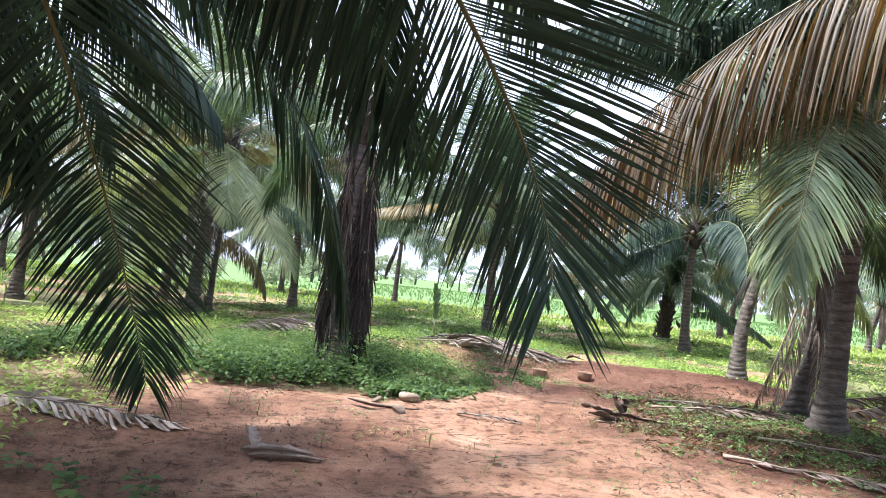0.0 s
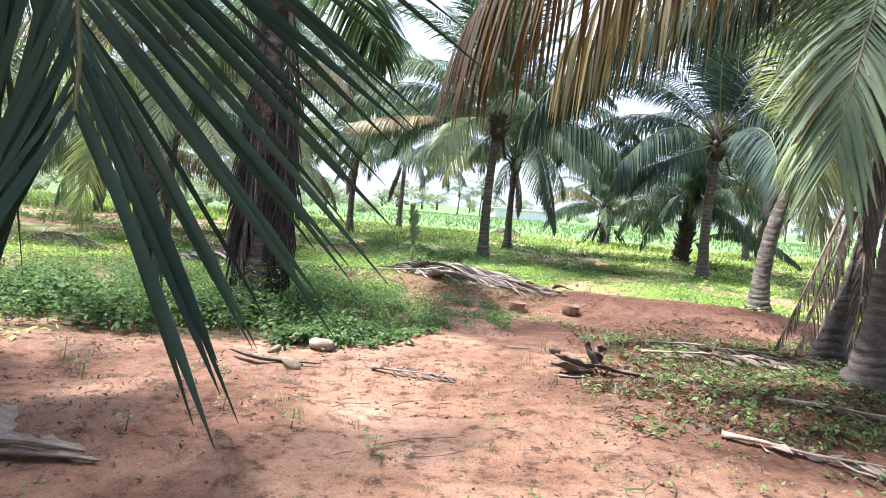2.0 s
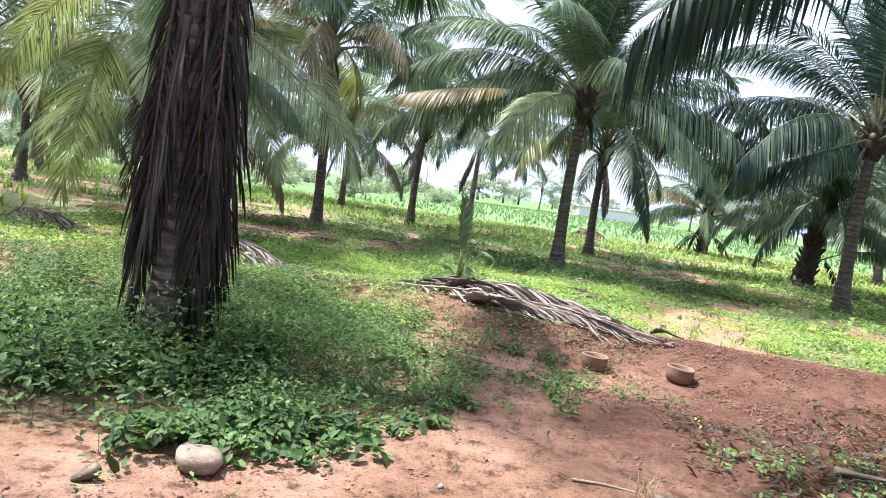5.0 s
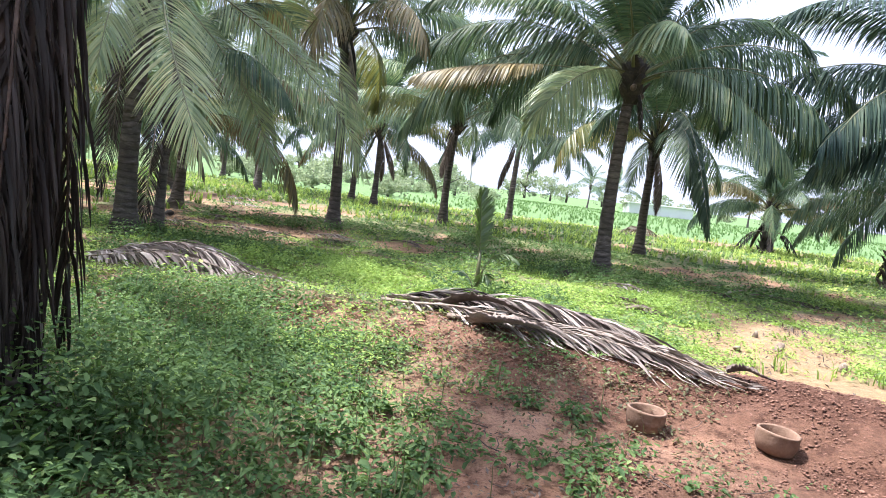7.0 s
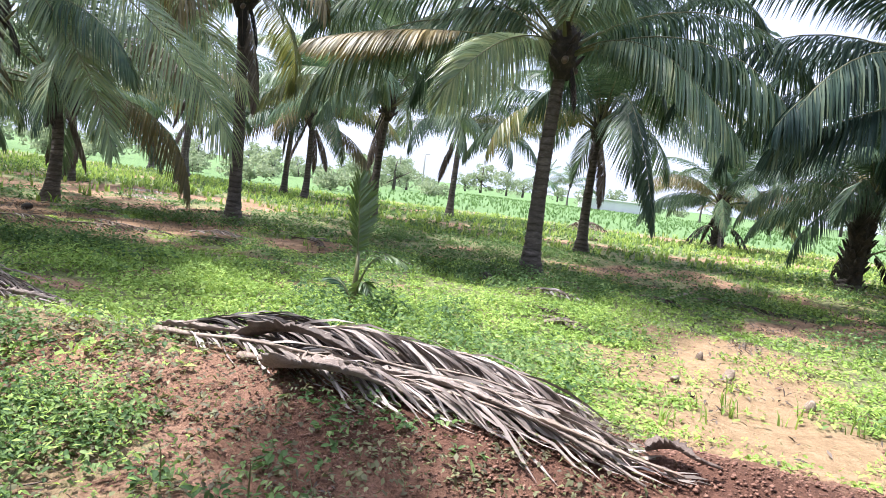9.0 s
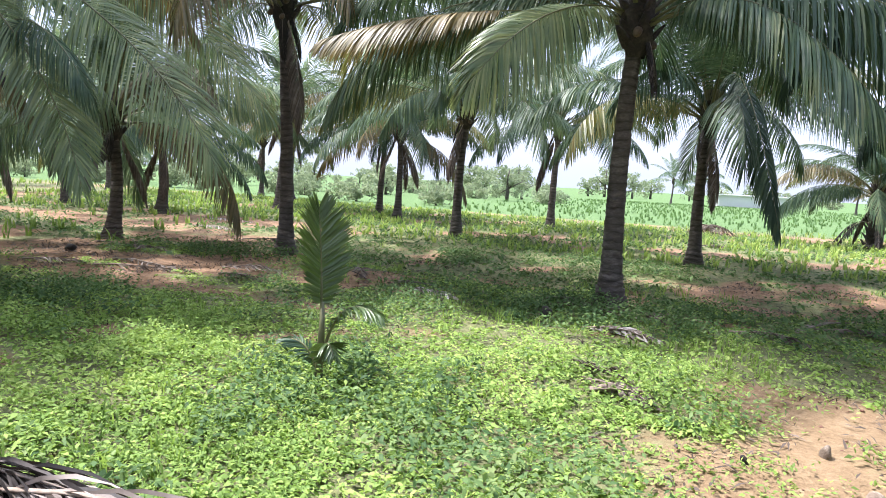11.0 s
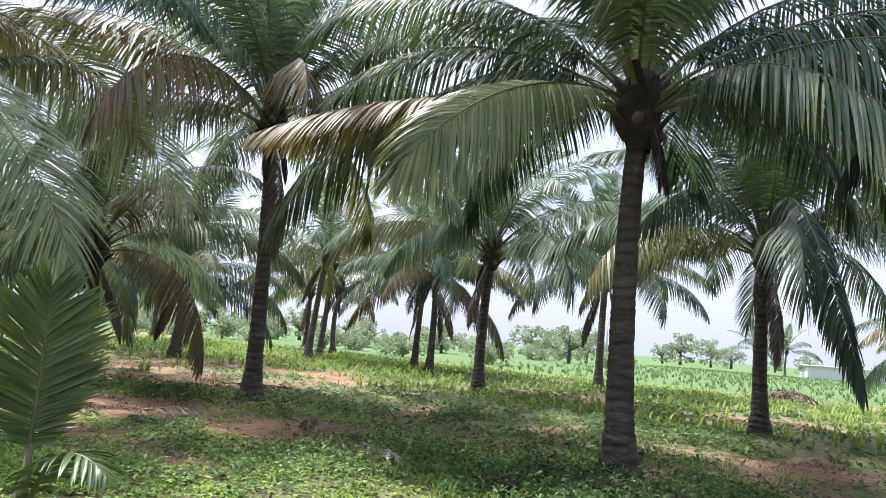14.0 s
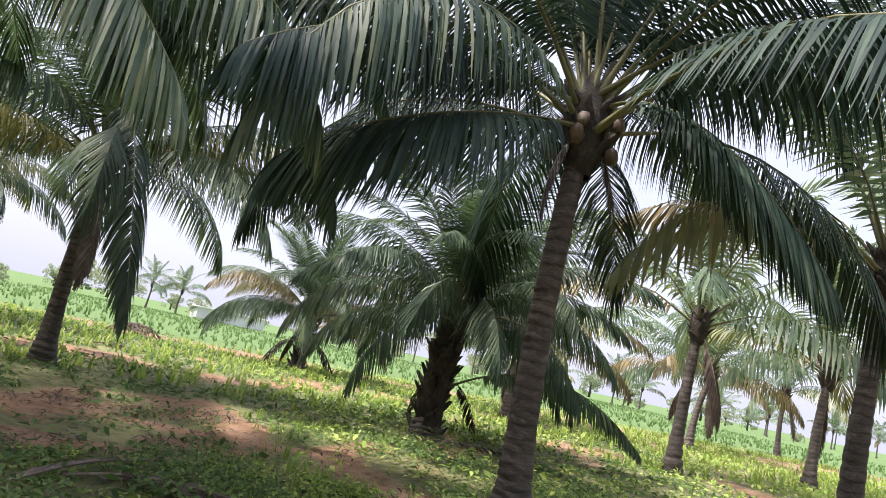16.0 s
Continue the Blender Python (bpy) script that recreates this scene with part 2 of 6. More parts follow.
def height(x, y):
    x, y = np.asarray(x, float), np.asarray(y, float)
    near = np.exp(-((x - 1) ** 2 + (y - 14) ** 2) / 900.0)
    off = y - ridge_y(x)
    bank = np.exp(-(off / np.where(off < 0, 0.75, 0.6)) ** 2) * 0.29 * (0.35 * smooth(-9, -5, x) + 0.65 * smooth(-4.0, -1.2, x)) * (1 - smooth(5.5, 8, x))
    z = -0.17 + 0.045 * np.clip(x - 0.3, 0, 2.4) * (1 - smooth(9, 11.5, y)) + 0.03 * smooth(8.5, 11, y) - 0.06 * smooth(12.5, 14.5, y) + bank
    z = z + near * (0.030 * wavy(x, y, 1.6, 3) + 0.012 * wavy(x, y, 5.0, 4))
    z = z + 0.10 * (1 - near) * wavy(x, y, 0.08, 5)
    return z


def blob(x, y, cx, cy, rx, ry):
    return np.clip(1.5 - np.sqrt(((x - cx) / rx) ** 2 + ((y - cy) / ry) ** 2), 0, 1)


BARE = [(3.3, 15.7, 1.2, 1.2), (3.7, 14.2, 1.5, 0.8), (3.6, 17.4, 1.2, 0.6), (-5.6, 18.8, 2.6, 0.5), (-7.3, 20.4, 2.0, 0.6), (-3.6, 21.4, 0.9, 0.4), (1.3, 19.4, 0.4, 0.14), (3.4, 22.6, 1.0, 0.3), (3.9, 24.4, 0.9, 0.3), (4.6, 23.4, 0.7, 0.25),
        (-9.4, 20.0, 1.6, 0.8), (-1.8, 20.5, 0.7, 0.25), (5.5, 20.8, 1.0, 0.4), (-8.6, 23.8, 2.2, 0.7), (-13.5, 25.5, 3.0, 1.0), (3.2, 18.0, 0.9, 0.4), (-12.0, 29.5, 3.5, 0.9), (-3.3, 15.1, 0.6, 0.2), (-6.9, 15.5, 1.3, 0.5), (5.6, 19.4, 1.5, 0.6), (6.8, 18.4, 0.9, 0.4), (-2.6, 18.6, 0.8, 0.25), (-4.6, 20.2, 1.2, 0.35), (-0.9, 22.6, 0.9, 0.3), (2.6, 21.2, 0.8, 0.25)]


def weed_zone(x, y):
    """The tall weeds round the skirted palm, south of the bank."""
    front = np.interp(x, [-6, -3, -1.6, -0.6, 0, 0.5, 1, 1.5, 2.2], [7.6, 7.7, 7.75, 8.15, 8.4, 8.7, 9.2, 9.8, 10.8])
    n = 0.3 * wavy(x, y, 1.7, 11) + 0.22 * wavy(x, y, 4.6, 12)
    return smooth(-0.25, 0.7, y - front + n) * (1 - smooth(-0.3, 0.4, y - ridge_y(x) + 0.75)) * (1 - smooth(1.4, 2.4, x + n)) * smooth(-7.5, -5.5, x)


def cover(x, y):
    """How much of the ground is grown over."""
    n = 0.5 * wavy(x, y, 1.1, 7) + 0.35 * wavy(x, y, 3.1, 8)
    north = smooth(0.15, 1.0, y - ridge_y(x) - 0.15 + 0.25 * n)
    g = north * 1.05
    bare = 0.0
    for cx, cy, rx, ry in BARE:
        bare = np.maximum(bare, blob(x, y, cx, cy, rx, ry))
    g = g - 1.15 * bare * (0.8 + 0.5 * n)
    g = g - 0.45 * smooth(-5, -9, x) * smooth(17, 19, y) * (1 - smooth(32, 36, y)) * (0.5 + 0.8 * n)
    g = g + 0.22 * n * north
    g = g - 0.9 * north * smooth(0.15, 0.8, wavy(x, y, 0.8, 91) + 0.5 * wavy(x, y, 2.4, 92)) * smooth(14, 17, y)
    g = np.maximum(g, (0.85 + 0.3 * n) * blob(x, y, 0.9, 16.6, 1.3, 1.1))
    south = np.maximum(weed_zone(x, y) * (1 - 0.6 * smooth(-0.2, 0.9, x)), 0.75 * blob(x, y, 4.9, 8.6, 1.5, 1.0) + 0.3 * n * blob(x, y, 4.9, 8.6, 1.8, 1.4))
    south = np.maximum(south, smooth(0.1, 0.7, n + 0.1) * 0.30 * (y < ridge_y(x)))
    south = np.maximum(south, smooth(-2.6, -3.8, x + 0.6 * n))
    south = np.maximum(south, 0.6 * smooth(5.6, 7.0, x + 0.5 * n))
    south = np.maximum(south, (0.75 + 0.5 * n) * smooth(0.9, -0.3, x) * np.exp(-((y - ridge_y(x)) / 0.9) ** 2))
    g = np.maximum(g, south * (1 - north))
    track = np.exp(-((y - 45.0 + 0.10 * x) / 0.9) ** 2) * smooth(-20, -12, x)
    g = g - track
    return np.clip(g, 0, 1)


def red_and_shade(x, y):
    """Freshly turned red earth on the bank, plus litter and painted palm shade."""
    bank = np.exp(-((y - ridge_y(x) + 0.25) / 0.75) ** 2) * smooth(-0.6, 1.2, x) * (1 - smooth(5.5, 7, x))
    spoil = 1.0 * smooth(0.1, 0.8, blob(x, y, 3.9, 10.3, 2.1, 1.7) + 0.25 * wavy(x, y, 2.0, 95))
    # dark track patches: leaf litter, with shade under the palms painted in
    litter_and_shade = 0.6 * smooth(0.0, 0.7, blob(x, y, -2.2, 2.9, 1.3, 1.2) + 0.2 * wavy(x, y, 2.0, 96))
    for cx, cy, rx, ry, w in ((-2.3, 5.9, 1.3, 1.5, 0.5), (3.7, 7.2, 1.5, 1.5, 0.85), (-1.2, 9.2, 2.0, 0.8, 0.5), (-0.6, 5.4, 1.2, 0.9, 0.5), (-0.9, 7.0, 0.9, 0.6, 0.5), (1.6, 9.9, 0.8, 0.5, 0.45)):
        litter_and_shade = np.maximum(litter_and_shade, w * smooth(0.0, 0.8, blob(x, y, cx, cy, rx, ry) + 0.3 * wavy(x, y, 2.4, 97)))
    return np.maximum(np.maximum(bank, spoil), litter_and_shade)


def sandy(x, y):
    return np.clip(np.maximum(blob(x, y, 3.4, 15.9, 1.8, 1.8), blob(x, y, 3.7, 14.2, 1.8, 1.0)) + smooth(15, 18, y) * 0.45, 0, 1)


# ---- helpers of this place ----
def part(name, mesh, mat, parent=None, label=""):
    """One mesh object, under a thing or a part. mesh: a bmesh or a finished mesh."""
    if isinstance(mesh, bmesh.types.BMesh):
        me = bpy.data.meshes.new(name)
        mesh.to_mesh(me)
        mesh.free()
        me.shade_smooth()
    else:
        me = mesh
    ob = new(name, me)
    if mat is not None and not me.materials:
        me.materials.append(mat)
    if parent is not None:
        ob.parent = parent
    return tagged(ob, label=label)


def thing(name, label, category, x=0.0, y=0.0, z=None, group="", kind=""):
    ob = new(name)
    ob.location = (x, y, float(height(x, y)) if z is None else z)
    return tagged(ob, label, category, group, kind)


def mesh_from(name, verts, quads, mat=None, flat=False):
    me = bpy.data.meshes.new(name)
    v = np.asarray(verts, np.float32).reshape(-1, 3)
    q = np.asarray(quads, np.int32)
    k = q.shape[1]
    me.vertices.add(len(v))
    me.vertices.foreach_set("co", v.ravel())
    me.loops.add(q.size)
    me.loops.foreach_set("vertex_index", q.ravel())
    me.polygons.add(len(q))
    me.polygons.foreach_set("loop_start", np.arange(0, q.size, k, dtype=np.int32))
    me.polygons.foreach_set("loop_total", np.full(len(q), k, np.int32))
    me.update(calc_edges=True)
    me.validate()
    if not flat:
        me.shade_smooth()
    if mat:
        me.materials.append(mat)
    return me


def unit(v):
    return v / np.maximum(np.linalg.norm(v, axis=-1, keepdims=True), 1e-9)


def tube_mesh(name, pts, radii, sides=8, mat=None, squash=1.0, caps=True):
    """A tapered tube along a line of points."""
    P = np.asarray(pts, float)
    R = np.asarray(radii, float)
    T = unit(np.gradient(P, axis=0))
    ref = np.array([0, 0, 1.0]) if abs(T[:, 2]).mean() < 0.8 else np.array([1.0, 0, 0])
    S = unit(np.cross(T, ref))
    U = np.cross(S, T)
    a = np.linspace(0, 2 * math.pi, sides, endpoint=False)
    ring = P[:, None] + R[:, None, None] * (np.cos(a)[None, :, None] * S[:, None] + squash * np.sin(a)[None, :, None] * U[:, None])
    n = len(P)
    v = ring.reshape(-1, 3)
    i, j = np.meshgrid(np.arange(n - 1), np.arange(sides), indexing="ij")
    j2 = (j + 1) % sides
    q = np.stack([i * sides + j, i * sides + j2, (i + 1) * sides + j2, (i + 1) * sides + j], -1).reshape(-1, 4)
    if caps:
        v = np.vstack([v, P[:1], P[-1:]])
        c0, c1 = n * sides, n * sides + 1
        cap = [(c0, (k + 1) % sides, k, k) for k in range(sides)] + [(c1, (n - 1) * sides + k, (n - 1) * sides + (k + 1) % sides, (n - 1) * sides + (k + 1) % sides) for k in range(sides)]
        tri = np.array(cap, np.int32)[:, :3]
        me = bpy.data.meshes.new(name)
        me.from_pydata(v.tolist(), [], q.tolist() + tri.tolist())
        me.shade_smooth()
        if mat:
            me.materials.append(mat)
        return me
    return mesh_from(name, v, q, mat)


def bezier(p0, p1, p2, n=24):
    p0, p1, p2 = (np.asarray(p, float) for p in (p0, p1, p2))
    s = np.linspace(0, 1, n)[:, None]
    return (1 - s) ** 2 * p0 + 2 * s * (1 - s) * p1 + s * s * p2


def arc(length, e0, bend, n=24):
    """A frond's spine from the origin along +y: it leaves at e0 degrees above level and bends down by bend degrees."""
    s = np.linspace(0, 1, n)
    ang = np.radians(e0 - bend * s ** 1.25)
    step = length / (n - 1)
    y = np.concatenate([[0], np.cumsum(np.cos(ang[:-1]) * step)])
    z = np.concatenate([[0], np.cumsum(np.sin(ang[:-1]) * step)])
    return np.stack([np.zeros(n), y, z], -1)


def leaflets(name, spine, n, longest, hang, seed, width=0.042, segs=3, lift=0.15, start=0.16, fold=False, ragged=0.0, swept=1.0, split=False, tip=14, mess=1.0, across=None):
    """The two rows of leaflets along a spine, as one mesh or as one each. hang: how far they droop."""
    r = np.random.RandomState(seed)
    spine = np.asarray(spine, float)
    seg = np.linalg.norm(np.diff(spine, axis=0), axis=1)
    d = np.concatenate([[0], np.cumsum(seg)]) / seg.sum()
    s = np.repeat(np.linspace(start, 1.0, n), 2)
    side = np.tile([1.0, -1.0], n)
    s = np.clip(s + r.normal(0, 0.15 / n, 2 * n), start, 1.0)
    P = np.stack([np.interp(s, d, spine[:, k]) for k in range(3)], -1)
    Tall = unit(np.gradient(spine, axis=0))
    T = unit(np.stack([np.interp(s, d, Tall[:, k]) for k in range(3)], -1))
    flat = spine[-1] - spine[0]
    flat[2] = 0
    if np.linalg.norm(flat) < 0.2:
        flat = np.array([0, 1.0, 0])
    S0 = unit(np.cross(flat, [0, 0, 1.0])) if across is None else unit(np.array([*across, 0.0]))
    S = unit(S0 - T * (T @ S0)[:, None])
    U = np.cross(S, T)
    u_ = (s - start) / (1 - start)
    prof = np.clip(np.interp(u_, [0, 0.08, 0.3, 0.6, 0.85, 1.0], [0.35, 0.62, 0.97, 1.0, 0.72, 0.42]), 0, 1)
    L = longest * prof * r.uniform(0.88, 1.08, 2 * n)
    if ragged:
        L = L * np.where(r.rand(2 * n) < ragged, r.uniform(0.15, 0.6, 2 * n), 1)
    alpha = np.radians(np.interp(u_, [0, 0.3, 0.75, 1.0], [70, 58, 45, tip]) * swept + r.normal(0, 3 * mess, 2 * n))
    D0 = T * np.cos(alpha)[:, None] + S * (side * np.sin(alpha))[:, None] + U * (lift + r.normal(0, 0.06 * mess, 2 * n))[:, None]
    D0 = unit(D0)
    hg = hang * (1 + 0.12 * mess * r.uniform(-1, 1, 2 * n))
    us = np.linspace(0, 1, segs + 1)
    pos = [P]
    dirs = [D0]
    for k in range(segs):
        um = (us[k] + us[k + 1]) / 2
        D = unit(D0 + np.array([0, 0, -1.0]) * (hg * um ** 0.8)[:, None])
        pos.append(pos[-1] + D * (L / segs)[:, None])
        dirs.append(D)
    C = np.stack(pos, 1)
    D = np.stack(dirs, 1)
    W = unit(T[:, None] - D * np.sum(T[:, None] * D, -1, keepdims=True))
    N = np.cross(D, W)
    tw = r.normal(0, 0.32 * mess, 2 * n)[:, None, None]
    W = W * np.cos(tw) + N * np.sin(tw)
    N = np.cross(D, W)
    wp = np.interp(us, [0, 0.12, 0.4, 0.75, 1.0], [0.35, 0.85, 1.0, 0.7, 0.06])
    half = (0.5 * width * r.uniform(0.85, 1.15, 2 * n)[:, None] * wp[None])[..., None]
    if fold:
        rows = np.stack([C - W * half + N * half * 0.45, C, C + W * half + N * half * 0.45], 2)
        m = 3
    else:
        rows = np.stack([C - W * half, C + W * half], 2)
        m = 2
    nl = 2 * n
    base = (np.arange(nl) * (segs + 1) * m)[:, None, None]
    k = np.arange(segs)[None, :, None]
    j = np.arange(m - 1)[None, None, :]
    a = base + k * m + j
    q = np.stack([a, a + 1, a + m + 1, a + m], -1).reshape(-1, 4)
    if split:
        q1 = q.reshape(nl, -1, 4)[0]
        return [mesh_from("leaflet", rows[i].reshape(-1, 3), q1) for i in range(nl)]
    return mesh_from(name, rows.reshape(-1, 3), q)


def midrib_mesh(name, spine, thick=0.035, sides=5):
    n = len(spine)
    s = np.linspace(0, 1, n)
    return tube_mesh(name, spine, thick * np.interp(s, [0, 0.08, 0.3, 1], [1.7, 1.0, 0.6, 0.12]), sides, None, squash=0.7, caps=False)


# a frond of each age, from the upright spear to the hanging dead one: (length, rise, bend, longest leaflet, hang, lift)
AGES = [(3.5, 84, 22, 0.75, 0.2, 0.35), (4.1, 73, 46, 0.9, 0.5, 0.30), (4.5, 61, 68, 0.98, 1.0, 0.20), (4.7, 49, 78, 1.0, 1.6, 0.12),
        (4.7, 37, 88, 1.05, 2.3, 0.05), (4.6, 25, 90, 1.1, 3.0, 0.0), (4.5, 11, 86, 1.1, 3.5, -0.05), (4.1, -10, 66, 1.05, 3.2, -0.1), (3.0, -62, 25, 0.8, 3.5, -0.1)]
FRONDS = []
for age, (fl, e0, bd, ll, hg, lf) in enumerate(AGES):
    pair = []
    for k in range(2):
        sp = arc(fl * (1 + 0.05 * k), e0, bd + 8 * k)
        pair.append((leaflets("frond", sp, 132, ll, hg, 40 + age * 2 + k, lift=lf, width=0.031, ragged=0.04 if age < 6 else 0.15), midrib_mesh("midrib", sp[::2])))
    FRONDS.append(pair)
MID_FRONDS = []
for age, (fl, e0, bd, ll, hg, lf) in enumerate(AGES):
    sp = arc(fl, e0, bd + 4, 14)
    MID_FRONDS.append([(leaflets("frond", sp, 108, ll, hg, 70 + age, lift=lf, width=0.04, segs=2, ragged=0.05), midrib_mesh("midrib", sp[::2], sides=4))])
FAR_FRONDS = []
for fl, e0, bd, ll, hg, lf in AGES:
    sp = arc(fl, e0, bd, 9)
    FAR_FRONDS.append([(leaflets("frond", sp, 36, ll, hg, 90, lift=lf, width=0.085, segs=2), midrib_mesh("midrib", sp[::2], sides=3))])


def set_material(ob, mat):
    if not ob.data.materials:
        ob.data.materials.append(mat)
    ob.material_slots[0].link = "OBJECT"
    ob.material_slots[0].material = mat


def add_frond(palm_ob, z, age, azimuth, scale, leaf, stalk, rnd, label="", far=False):
    near = math.hypot(palm_ob.location.x - min(max(palm_ob.location.x, 0.5), 4.5), palm_ob.location.y - min(max(palm_ob.location.y, 0.0), 16.0)) < 9.5
    kinds = FAR_FRONDS if far else FRONDS if near else MID_FRONDS
    lm, mm = kinds[age][rnd.randrange(len(kinds[age]))]
    f = new("frond", lm)
    f.parent = palm_ob
    f.location = (0.07 * math.sin(-azimuth), 0.07 * math.cos(azimuth), z)
    f.rotation_euler = (radians(rnd.uniform(-6, 6)), radians(rnd.uniform(-14, 14)), azimuth)
    f.scale = (scale, scale * rnd.uniform(0.94, 1.06), scale)
    set_material(f, leaf)
    tagged(f, label=label)
    m = new("midrib", mm)
    m.parent = f
    set_material(m, stalk)
    return f


def own_frond(palm_ob, p0, p1, p2, n, longest, hang, seed, leaf, stalk=None, width=0.045, lift=0.0, label="", fold=True, segs=4, start=0.18, ragged=0.05, name="frond", split=False, swept=1.0, mess=1.0, across=None):
    """A frond whose spine is given, in world places; it hangs on its palm."""
    off = np.array(palm_ob.location)
    sp = bezier(np.array(p0) - off, np.array(p1) - off, np.array(p2) - off, 30)
    made = leaflets(name, sp, n, longest, hang, seed, width, segs, lift, start, fold, ragged, swept=swept, split=split, tip=26 if split else 14, mess=mess, across=across)
    if split:
        f = part(name, midrib_mesh(name, sp, 0.03), stalk or STALK, palm_ob, label)
        for me in made:
            part("leaflet", me, leaf, f)
        return f
    f = part(name, made, leaf, palm_ob, label)
    part("midrib", midrib_mesh("midrib", sp, 0.03), stalk or STALK, f)
    return f


def trunk_mesh(h, lean, radius, seed, flare=1.75, sides=16, ring=1.0):
    """A ringed palm stem, swollen at the foot."""
    r = np.random.RandomState(seed)
    zs, rs = [], []
    z = -0.25
    while z < h:
        gap = r.uniform(0.075, 0.125) * ring
        f = np.clip(z / h, 0, 1)
        rad = radius * (1.0 - 0.30 * f) * (1 + (flare - 1) * math.exp(-max(z, 0) / 0.28)) * r.uniform(0.98, 1.02)
        zs += [z, z + gap * 0.22, z + gap * 0.8]
        rs += [rad * 0.965, rad * 1.018, rad * 1.0]
        z += gap
    zs, rs = np.array(zs), np.array(rs)
    f = np.clip(zs / h, 0, 1)
    bow = 0.10 * r.uniform(-1, 1, 2)
    px = lean[0] * f ** 1.3 + bow[0] * np.sin(f * math.pi)
    py = lean[1] * f ** 1.3 + bow[1] * np.sin(f * math.pi)
    a = np.linspace(0, 2 * math.pi, sides, endpoint=False)
    wob = 1 + 0.035 * np.sin(3 * a + r.uniform(0, 6))[None] + 0.02 * r.normal(size=(len(zs), sides))
    x = px[:, None] + rs[:, None] * wob * np.cos(a)
    y = py[:, None] + rs[:, None] * wob * np.sin(a)
    zz = zs[:, None] + 0.012 * r.normal(size=(len(zs), sides)) + 0.02 * np.sin(2 * a + r.uniform(0, 6))[None]
    v = np.stack([x, y, zz], -1).reshape(-1, 3)
    i, j = np.meshgrid(np.arange(len(zs) - 1), np.arange(sides), indexing="ij")
    j2 = (j + 1) % sides
    q = np.stack([i * sides + j, i * sides + j2, (i + 1) * sides + j2, (i + 1) * sides + j], -1).reshape(-1, 4)
    return mesh_from("trunk", v, q, BARK)


def crown_base_mesh(seed, count=18):
    """Old leaf bases and fibre packed round the top of the stem."""
    r = np.random.RandomState(seed)
    vs, qs = [], []
    for k in range(count):
        az = k * 2.4 + r.uniform(-0.3, 0.3)
        z0 = -0.55 + 0.75 * k / count
        out = np.array([math.cos(az), math.sin(az), 0])
        tang = np.array([-math.sin(az), math.cos(az), 0])
        ln = r.uniform(0.28, 0.5)
        rise = r.uniform(0.5, 1.1)
        for m, (u, w, th) in enumerate([(0, 0.10, 0.05), (0.35, 0.085, 0.045), (0.75, 0.05, 0.03), (1.0, 0.03, 0.015)]):
            c = out * (0.09 + 0.22 * u * ln / 0.4) + np.array([0, 0, z0 + rise * ln * u])
            b = len(vs)
            vs += [c - tang * w + out * th, c + tang * w + out * th, c + tang * w - out * th, c - tang * w - out * th]
            if m:
                for e in range(4):
                    qs.append((b - 4 + e, b - 4 + (e + 1) % 4, b + (e + 1) % 4, b + e))
        qs.append((len(vs) - 4, len(vs) - 3, len(vs) - 2, len(vs) - 1))
    me = bpy.data.meshes.new("crown_base")
    sides = 10
    off = len(vs)
    prof = [(-0.7, 0.12), (-0.45, 0.19), (-0.1, 0.22), (0.2, 0.2), (0.5, 0.11), (0.75, 0.03)]
    for zc, rad in prof:
        for e in range(sides):
            aa = 2 * math.pi * e / sides
            rr = rad * r.uniform(0.85, 1.15)
            vs.append(np.array([rr * math.cos(aa), rr * math.sin(aa), zc]))
    for m in range(len(prof) - 1):
        for e in range(sides):
            qs.append((off + m * sides + e, off + m * sides + (e + 1) % sides, off + (m + 1) * sides + (e + 1) % sides, off + (m + 1) * sides + e))
    return mesh_from("crown_base", np.array(vs), qs, FIBRE, flat=True)


CROWN_BASES = [crown_base_mesh(7), crown_base_mesh(8)]


def nut_mesh(name, seed, long=1.18, dent=0.0):
    """A husk with three blunt ridges and a capped end."""
    r = np.random.RandomState(seed)
    rings, sides = 9, 12
    vs = []
    for i in range(rings + 1):
        t = math.pi * i / rings
        for e in range(sides):
            a = 2 * math.pi * e / sides
            rad = 0.105 * math.sin(t) ** 0.85 * (1 + 0.09 * math.cos(3 * a)) * (1 + dent * math.sin(2 * a + seed) * math.sin(2 * t + seed * 0.7)) * r.uniform(0.98 - 0.4 * dent, 1.02)
            vs.append((rad * math.cos(a), rad * math.sin(a), 0.105 * long * -math.cos(t) * (1 + 0.08 * (t > 2))))
    qs = [(i * sides + e, i * sides + (e + 1) % sides, (i + 1) * sides + (e + 1) % sides, (i + 1) * sides + e) for i in range(rings) for e in range(sides)]
    return mesh_from(name, vs, qs)


NUT_MESH = nut_mesh("coconut", 3)
PALM_COUNT = [0]
PALM_LABELS = ["coconut palm with a ringed grey trunk and drooping fronds", "coconut palm with dark green arching fronds over weedy ground", "coconut palm with some yellowing fronds and a ringed trunk"]


